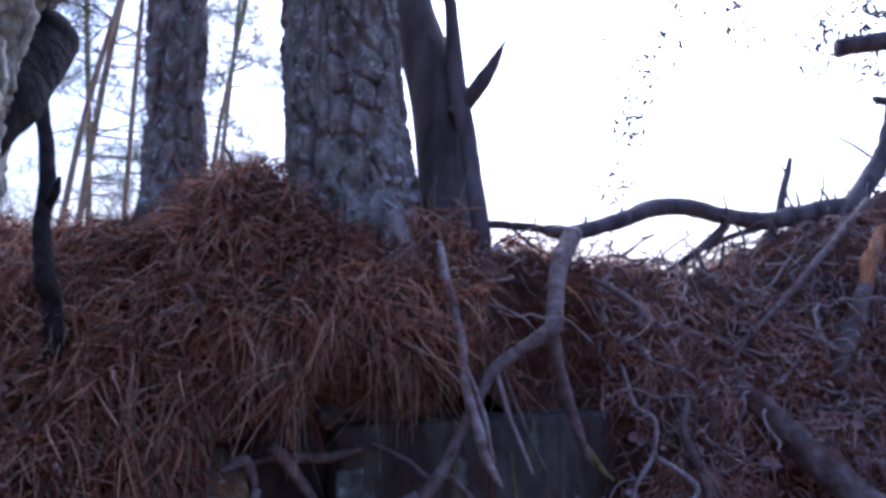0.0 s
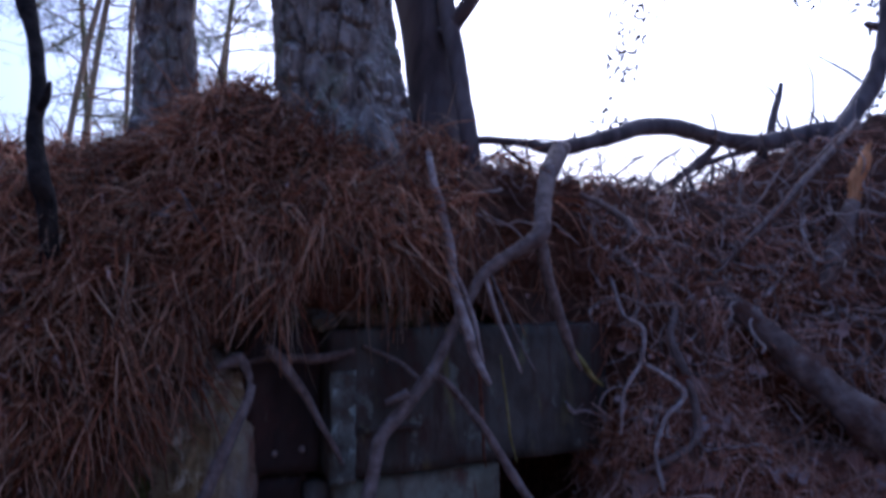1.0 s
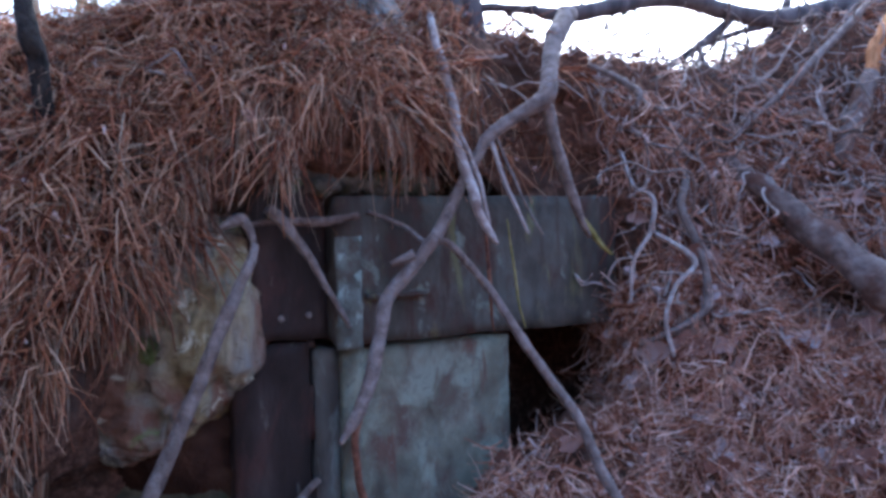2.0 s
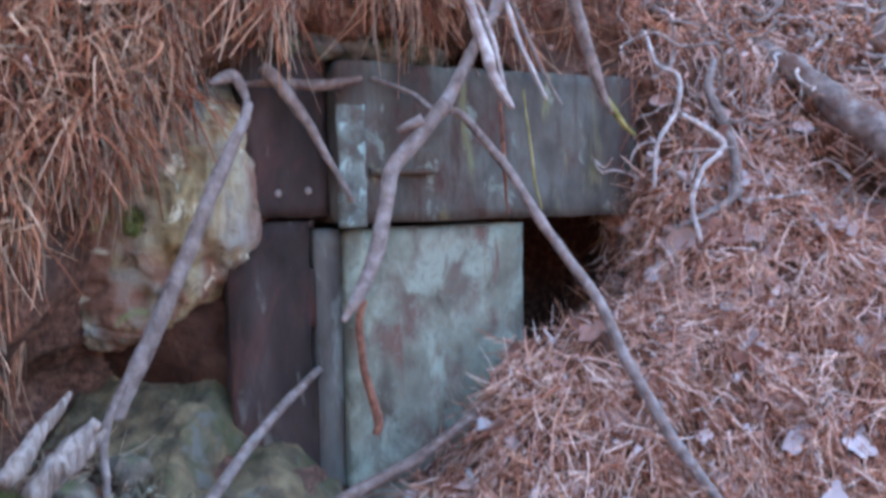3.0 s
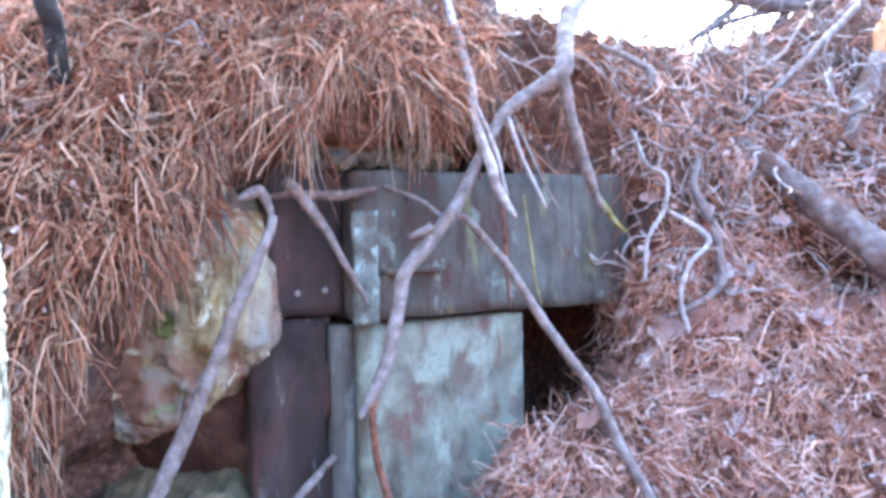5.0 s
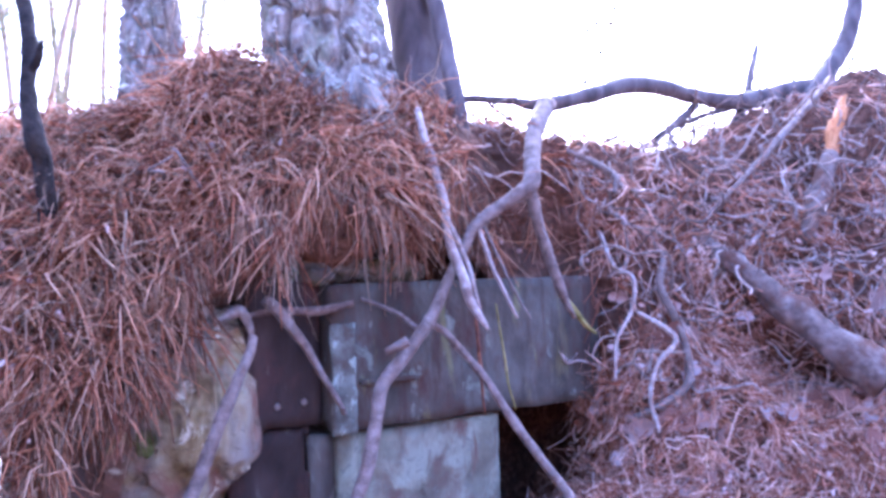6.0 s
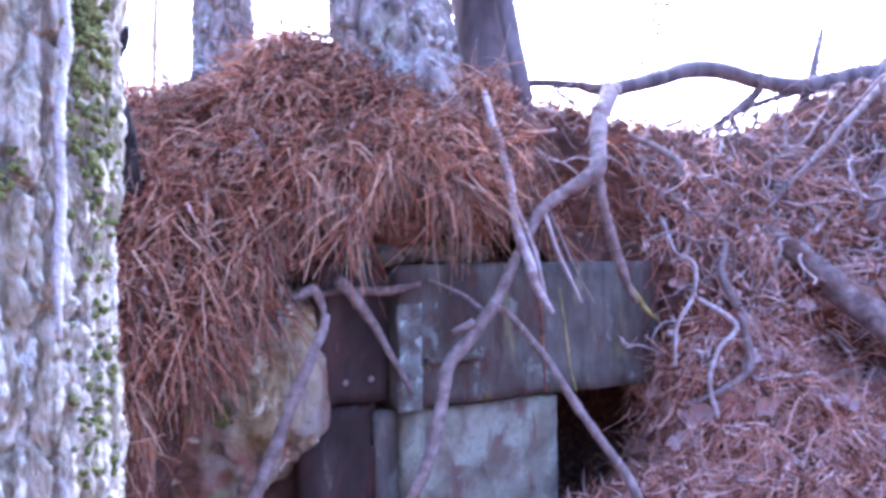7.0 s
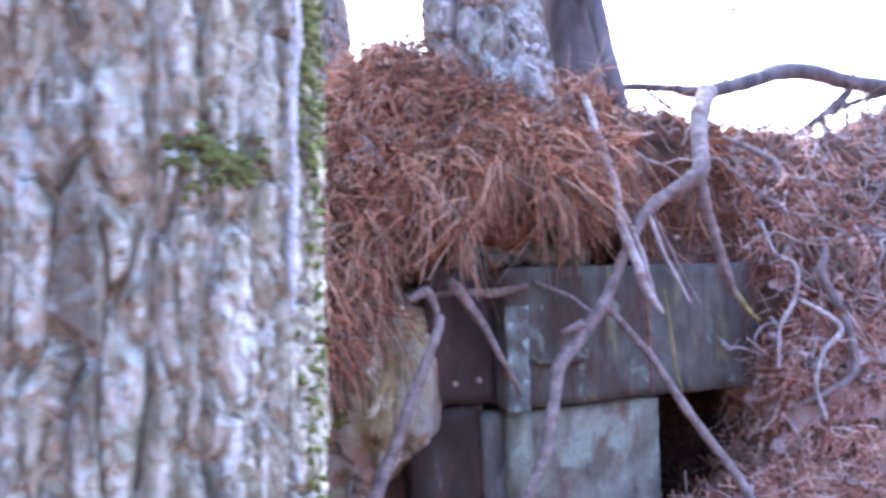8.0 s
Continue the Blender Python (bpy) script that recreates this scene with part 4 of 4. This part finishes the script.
def scatter(n, seed, ok):
    """n places on the ground's grid, by area, where ok(points, normals) holds."""
    rng = np.random.default_rng(seed)
    p00, p10, p01, p11 = GROUND[:-1, :-1], GROUND[1:, :-1], GROUND[:-1, 1:], GROUND[1:, 1:]
    area = np.linalg.norm(np.cross(p10 - p00, p01 - p00), axis=2)
    mid_ = (p00 + p11) / 2
    nn = NORMALS[:-1, :-1]
    area = area * ok(mid_, nn)
    pick = rng.choice(area.size, n, p=(area / area.sum()).ravel())
    i, j = np.unravel_index(pick, area.shape)
    u, v = rng.random((n, 1)), rng.random((n, 1))
    pts = p00[i, j] * (1 - u) * (1 - v) + p10[i, j] * u * (1 - v) + p01[i, j] * (1 - u) * v + p11[i, j] * u * v
    return pts, nn[i, j], rng


def on_bank(p, n):
    x, y, z = p[..., 0], p[..., 1], p[..., 2]
    lip = np.interp(x, [-1.4, -0.95, -0.84, -0.76, -0.68, -0.58, -0.40, -0.18, 0.06, 0.3, 0.5], [0.60, 0.55, 0.60, 0.80, 0.97, 1.13, 1.30, 1.36, 1.33, 1.24, 1.20]) + 0.045 * np.sin(x * 23) + 0.035 * np.sin(x * 61 + 1)
    here = (x > -2.0) & (x < 0.5) & (y > 1.4) & (y < 2.75) & (z > lip) & (n[..., 2] > -0.5)
    return here * np.interp(x, [-0.02, 0.06], [1.0, 0.14])


def on_slope(p, n):
    x, y, z = p[..., 0], p[..., 1], p[..., 2]
    return ((x > 0.5) & (x < 2.4) & (y > 1.5) & (y < 3.3)) * np.interp(z, [0.80, 1.05, 1.40, 1.50], [1.0, 0.36, 0.30, 0.05]) * (1 - 0.97 * np.exp(-((x - 1.19) / 0.24) ** 2 - ((z - 0.86) / 0.12) ** 2)) + ((x > -0.05) & (x <= 0.5) & (y > 1.75) & (y < 2.3) & (z < 0.62) & (z > -0.05))


def clumps(p):
    """Uneven thickness of the litter, from bare hollows to thick heaps."""
    x, y, z = p[..., 0], p[..., 1], p[..., 2]
    a = np.sin(27 * x + 2.2 * np.sin(19 * z + 1)) * np.sin(24 * (z + y) + 1.8 * np.sin(21 * x))
    b = np.sin(61 * x + 1.5 * np.sin(47 * z)) * np.sin(53 * z + 1.7 * np.sin(43 * x + 2))
    return np.clip(0.55 + 0.65 * a + 0.42 * b, 0.03, 1.7)


def draped(n, seed, ok, spread, lift, long, width, droop, material, label, down=1.0, tuft=12, flat=0.0, tangle=0.8):
    """Needles in tangled tufts that hang down or lie along the ground."""
    p, nn, rng = scatter(n // tuft, seed, lambda q, m: ok(q, m) * clumps(q))
    k = len(p)
    fall = np.array([0, 0, -1.0]) + nn * nn[:, 2:3]
    loose = np.clip(nn[:, 2:3] * 1.6, 0.1, 1.2) if down > 0.5 else np.ones((k, 1))
    way = fall * down + nn * (lift * rng.uniform(0.2, 2.2, (k, 1))) + rng.normal(size=(k, 3)) * spread * loose
    way[:, 0] += 0.5 * np.sin(9 * p[:, 0] + 7 * p[:, 2]) + 0.35 * np.sin(23 * p[:, 2] - 17 * p[:, 0])
    p = p + nn * rng.uniform(0.0, 0.035, (k, 1))
    p, nn, way = np.repeat(p, tuft, 0), np.repeat(nn, tuft, 0), np.repeat(way, tuft, 0)
    m = len(p)
    p = p + rng.normal(scale=0.016, size=(m, 3))
    way = way + rng.normal(scale=tangle, size=(m, 3))
    way = way - nn * np.sum(way * nn, 1, keepdims=True) * flat + nn * 0.03
    return strands("needle_litter", p, way, rng.uniform(long[0], long[1], m), np.full(m, width) * rng.choice([0.6, 0.9, 1.2, 1.7], m), droop, material, label, segments=3, bend=0.6)


draped(25000, 11, on_bank, 1.1, 0.34, (0.05, 0.16), 0.0023, 0.5, NEEDLES, "red-brown pine needles draped over the bank", 0.75, 8)
draped(7000, 12, on_bank, 1.2, 0.45, (0.06, 0.17), 0.0017, 0.4, GREYNEEDLES, "faded grey-brown pine needles on the bank", tuft=4)
draped(34000, 13, on_slope, 0.75, 0.08, (0.04, 0.13), 0.0021, 0.05, SLOPENEEDLES, "pale red-brown pine needles lying on the slope", 0.6, 8, 0.9, 0.5)
draped(8000, 14, on_slope, 0.8, 0.10, (0.04, 0.12), 0.0020, 0.05, NEEDLES, "red pine needles lying on the slope", 0.6, 6, 0.85, 0.5)
draped(6500, 15, on_slope, 0.9, 0.10, (0.010, 0.032), 0.0065, 0.1, CHIPS, "crumbled dry leaf bits in the litter", 0.4, 4, 0.8)
draped(1500, 16, on_bank, 0.9, 0.30, (0.010, 0.030), 0.006, 0.1, CHIPS, "crumbled dry leaf bits on the bank", 0.6, 3)


def on_floor(p, n):
    x, y, z = p[..., 0], p[..., 1], p[..., 2]
    return (x > -1.0) & (x < -0.42) & (y > 1.0) & (y < 1.75) & (z < 0.34) & (n[..., 2] > 0.2)


draped(500, 17, on_floor, 0.9, 0.12, (0.03, 0.10), 0.0016, 0.1, GREYNEEDLES, "scattered faded needles on the hollow's floor", 0.3, 3)
draped(900, 18, on_floor, 0.9, 0.12, (0.008, 0.024), 0.006, 0.1, EARTHBITS, "earth crumbs and leaf bits on the hollow's floor", 0.3, 4)


def at_lip(p, n):
    x, y, z = p[..., 0], p[..., 1], p[..., 2]
    lip = np.interp(x, [-1.4, -0.95, -0.84, -0.76, -0.68, -0.58, -0.40, -0.18, 0.06, 0.3, 0.5], [0.60, 0.55, 0.60, 0.80, 0.97, 1.13, 1.30, 1.36, 1.33, 1.24, 1.20]) + 0.045 * np.sin(x * 23) + 0.035 * np.sin(x * 61 + 1)
    return (x > -1.6) & (x < 0.12) & (z > lip - 0.03) & (z < lip + 0.08) & (y > 1.4) & (y < 2.3)


def fringe(n, seed, long, width, material, label, upto=0.12):
    p, nn, rng = scatter(n, seed, lambda q, m: at_lip(q, m) & (q[..., 0] < upto))
    way = np.array([0, -0.12, -1.0]) + rng.normal(scale=0.16, size=(n, 3))
    return strands("needle_fringe", p + np.array([0, -0.02, 0.01]), way, rng.uniform(long[0], long[1], n), np.full(n, width) * rng.uniform(0.6, 1.4, n), 0.1, material, label, segments=3)


fringe(2200, 21, (0.03, 0.13), 0.0018, NEEDLES, "pine needles hanging as a fringe over the entrance")
fringe(700, 22, (0.03, 0.18), 0.0017, GREYNEEDLES, "grey roots and needles hanging as a fringe")


fringe(300, 23, (0.06, 0.26), 0.0020, GREYNEEDLES, "dark rootlets hanging over the entrance")

fringe(650, 24, (0.05, 0.19), 0.0021, NEEDLES, "long pine needles hanging before the boulder", -0.50)
fringe(350, 25, (0.05, 0.20), 0.0021, GREYNEEDLES, "long faded needles hanging before the boulder", -0.50)


def leaf_mesh(seed, size):
    """One dry, curled, lobed leaf with a little thickness."""
    rng = random.Random(seed)
    bm = bmesh.new()
    n = 9
    top, low = [], []
    curl, twist = rng.uniform(0.5, 2.2), rng.uniform(-1.2, 1.2)
    for layer, dz in ((top, 0.0008), (low, -0.0008)):
        for i in range(n + 1):
            u = i / n
            w = 0.27 * math.sin(math.pi * min(1, u * 0.94 + 0.05)) ** 0.8 * (1 + 0.30 * math.sin(u * 13 + seed) + 0.15 * math.sin(u * 29 + 2 * seed))
            for sgn in (-1, 0, 1):
                x = (u - 0.5) * size
                y = sgn * w * size
                z = curl * (abs(sgn) * w) ** 2 * size * 2.2 + 0.5 * curl * (u - 0.5) ** 2 * size + twist * x * y / size + dz
                layer.append(bm.verts.new((x, y, z)))
    for i in range(n):
        for c in (0, 1):
            a = 3 * i + c
            bm.faces.new((top[a], top[a + 3], top[a + 4], top[a + 1]))
            bm.faces.new((low[a], low[a + 1], low[a + 4], low[a + 3]))
    me = bpy.data.meshes.new("leaf")
    bm.to_mesh(me)
    bm.free()
    me.materials.append(LEAVES)
    me.shade_smooth()
    return me


LEAF = [leaf_mesh(k, s) for k, s in enumerate((0.06, 0.075, 0.05, 0.09, 0.065, 0.045))]


def lay_leaves(n, seed, ok, size):
    p, nn, rng = scatter(n, seed, ok)
    for k in range(n):
        ob = new("leaf", LEAF[int(rng.integers(len(LEAF)))])
        q = Vector(nn[k]).to_track_quat("Z", "X")
        ob.matrix_world = Matrix.LocRotScale(Vector(p[k]) + Vector(nn[k]) * rng.uniform(0.025, 0.055), q @ Euler((rng.normal() * 0.45, rng.normal() * 0.45, rng.uniform(0, 6.28))).to_quaternion(), Vector((1, 1, 1)) * rng.uniform(*size))
        tagged(ob, "dry curled pale brown leaf on the pine litter", "leaf", "fallen leaves")


lay_leaves(280, 31, lambda p, n: on_slope(p, n) * (p[..., 2] < 1.1) * (p[..., 0] < 1.6), (0.6, 1.5))
lay_leaves(60, 32, on_bank, (0.3, 0.55))


def fine_roots(n, seed, box, long, material, label, joined=False):
    """Thin winding rootlets that come out of the earth, one by one or as a tangle."""
    web = bmesh.new()
    p, nn, rng = scatter(n, seed, lambda p, q: (p[..., 0] > box[0]) & (p[..., 0] < box[1]) & (p[..., 2] > box[2]) & (p[..., 2] < box[3]) & (p[..., 1] < 3.4) & (p[..., 1] > 1.9) & (q[..., 2] > 0))
    for k in range(n):
        a = p[k] + nn[k] * 0.035
        d = np.array([rng.normal() * 0.8, -0.15, rng.normal() * 0.5 - 0.35])
        d /= np.linalg.norm(d)
        L = rng.uniform(*long)
        pts = [a]
        for s in range(6):
            d = d + rng.normal(size=3) * 0.5
            d /= np.linalg.norm(d)
            pts.append(pts[-1] + d * L / 6 + nn[k] * 0.004)
        r = rng.uniform(0.0016, 0.0032) if joined else rng.uniform(0.0022, 0.0055)
        bm = limb(web if joined else bmesh.new(), pts, [r, r, r * 0.95, r * 0.9, r * 0.8, r * 0.7, r * 0.4], 5, 3, 0.1, k)
        if not joined:
            tagged(part("rootlet", bm, material), label, "root", "rootlets in the bank")
    if joined:
        tagged(part("root_tangle", web, material), label, "roots", kind="stuff")
    else:
        web.free()


fine_roots(150, 41, (0.4, 1.6, 0.8, 1.65), (0.1, 0.35), ROOT, "thin pale winding rootlet in the bare earth")
fine_roots(80, 42, (0.08, 1.9, 1.2, 1.9), (0.12, 0.45), STICK, "thin grey-brown winding rootlet in the bank")
fine_roots(40, 44, (0.5, 1.75, 1.0, 1.75), (0.25, 0.6), STICK, "thin grey-brown winding rootlet in the bank")
fine_roots(20, 43, (-1.2, 0.0, 0.9, 1.8), (0.06, 0.25), STICK, "thin grey-brown winding rootlet in the bank")
fine_roots(330, 45, (0.10, 1.7, 0.95, 1.75), (0.08, 0.30), ROOT, "tangle of fine pale rootlets in the bare earth", True)

# ---- moss ----
def moss_pad(centre, size, seed, n=900):
    bm = lump(bmesh.new(), centre, size, seed, 0.35, 3, 1.5)
    ob = part("moss_pad", bm, MOSS)
    rng = np.random.default_rng(seed)
    d = rng.normal(size=(n, 3))
    d[:, 2] = np.abs(d[:, 2])
    d /= np.linalg.norm(d, axis=1, keepdims=True)
    st = strands("moss_tuft", np.array(centre) + d * np.array(size) * 0.95, d + np.array([0, 0, 0.6]), rng.uniform(0.008, 0.022, n), np.full(n, 0.0012), 0.2, MOSS, "")
    st.parent = ob
    for key in ("label", "category", "kind"):
        if key in st:
            del st[key]
    return tagged(ob, "cushion of green moss", "moss", "moss cushions")


moss_pad((-0.68, 1.40, 0.30), (0.09, 0.06, 0.05), 3)
moss_pad((-0.11, 2.02, 0.06), (0.05, 0.03, 0.025), 5, 400)
moss_pad((-0.16, 2.0, 0.0), (0.06, 0.04, 0.03), 6, 400)
moss_pad((1.11, 2.34, 0.52), (0.08, 0.03, 0.03), 8, 700)
moss_pad((-0.665, 1.888, 0.765), (0.024, 0.010, 0.030), 9, 260)

# ---- woods behind the bank ----
def far_pine(x, y, height, radius, seed, low=2.0, tufts=900, lean=0.0):
    rng = random.Random(seed)
    base = tagged(new("far_pine"), "slender sunlit pine in the woods behind the bank", "tree", "woods")
    base.location = (x, y, 0.85)
    pts = [(0, 0, -0.2), (lean * 0.3 + rng.uniform(-.1, .1), 0, height * 0.33), (lean * 0.7 + rng.uniform(-.15, .15), 0, height * 0.66), (lean, 0, height)]
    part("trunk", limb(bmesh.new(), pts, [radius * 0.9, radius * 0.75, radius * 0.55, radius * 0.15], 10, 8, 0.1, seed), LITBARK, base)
    c = spline(pts, 10)
    tips = []
    for k in range(30):
        h = rng.uniform(low, height * 0.97)
        i = min(len(c) - 1, int(h / height * (len(c) - 1)))
        a = rng.uniform(0, 6.28)
        L = (0.5 + 1.5 * (1 - abs(h / height - 0.5))) * rng.uniform(0.5, 1.1)
        d = Vector((math.cos(a), math.sin(a), rng.uniform(-0.1, 0.45)))
        s = Vector(c[i])
        q = [s, s + d * L * 0.4, s + d * L * 0.75 + Vector((0, 0, -0.08)), s + d * L + Vector((0, 0, -0.12))]
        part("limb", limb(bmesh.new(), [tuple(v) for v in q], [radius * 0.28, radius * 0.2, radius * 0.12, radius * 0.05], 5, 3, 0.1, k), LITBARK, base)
        for m in range(6):
            e = q[2].lerp(q[3], rng.random()) if m > 1 else q[1].lerp(q[2], rng.random())
            tips.append(e + Vector((rng.gauss(0, 0.22), rng.gauss(0, 0.22), rng.gauss(0, 0.14))))
    g = np.random.default_rng(seed)
    per = tufts // 30
    origin = np.repeat(np.array([tuple(v) for v in tips]), per, 0) + g.normal(scale=0.07, size=(len(tips) * per, 3))
    st = strands("crown", origin, g.normal(size=origin.shape) + np.array([0, 0, 0.2]), g.uniform(0.08, 0.2, len(origin)), np.full(len(origin), 0.0045), 0.2, FOLIAGE, "", segments=1)
    st.parent = base
    for key in ("label", "category", "kind"):
        if key in st:
            del st[key]
    return base


for k, (x, y, h, r, lean) in enumerate(((-4.3, 8.0, 8, 0.04, 1.6), (-3.75, 8.6, 9, 0.035, 0.5), (-5.6, 11, 10, 0.06, 1.2), (-4.6, 12, 9, 0.045, 0.7), (-6.6, 12.5, 11, 0.07, -0.8), (-5.0, 15, 11, 0.06, 0.9), (-7.6, 16, 12, 0.08, -0.6), (-6.2, 19, 12, 0.08, 0.8))):
    far_pine(x, y, h, r, k + 3, 1.0, 900, lean)


def leafy_twig(points, radius, seed, n, name="overhanging_twig"):
    """A thin hanging twig with few small leaves."""
    ob = tagged(part(name, limb(bmesh.new(), points, [radius, radius * 0.3], 6, 8, 0.1, seed, True, 0.01), DARKBARK), "thin hanging twig with sparse small leaves", "twig", "hanging twigs")
    c = spline(points, 30)
    g = np.random.default_rng(seed)
    i = g.integers(0, len(c), n)
    o = c[i] + g.normal(scale=0.06, size=(n, 3))
    st = strands("leaves", o, g.normal(size=(n, 3)) + np.array([0, 0, -0.5]), g.uniform(0.02, 0.055, n), np.full(n, 0.012), 0.1, TWIGLEAF, "", segments=2)
    st.parent = ob
    for key in ("label", "category", "kind"):
        if key in st:
            del st[key]
    return ob


leafy_twig([(1.169, 4.000, 3.378), (1.124, 4.000, 3.020), (1.024, 4.000, 2.754), (0.913, 3.950, 2.535), (0.861, 3.900, 2.322)], 0.006, 3, 60)
leafy_twig([(0.975, 4.100, 2.878), (0.917, 4.100, 2.518), (0.859, 4.100, 2.309), (0.788, 4.100, 2.029)], 0.003, 4, 50)
leafy_twig([(1.169, 4.000, 3.378), (1.374, 4.200, 3.165), (1.447, 4.200, 3.042), (1.581, 4.200, 2.950)], 0.003, 5, 50)
leafy_twig([(1.840, 4.200, 3.418), (1.925, 4.200, 3.108), (1.936, 4.200, 2.923), (1.904, 4.200, 2.739)], 0.003, 6, 50)
leafy_twig([(1.981, 4.000, 3.323), (2.060, 4.000, 3.028), (2.112, 4.000, 2.853), (2.135, 4.000, 2.621)], 0.005, 7, 110)
leafy_twig([(2.181, 3.900, 2.201), (2.124, 3.900, 2.089), (2.070, 3.900, 2.061), (2.030, 3.900, 2.074)], 0.004, 8, 30)
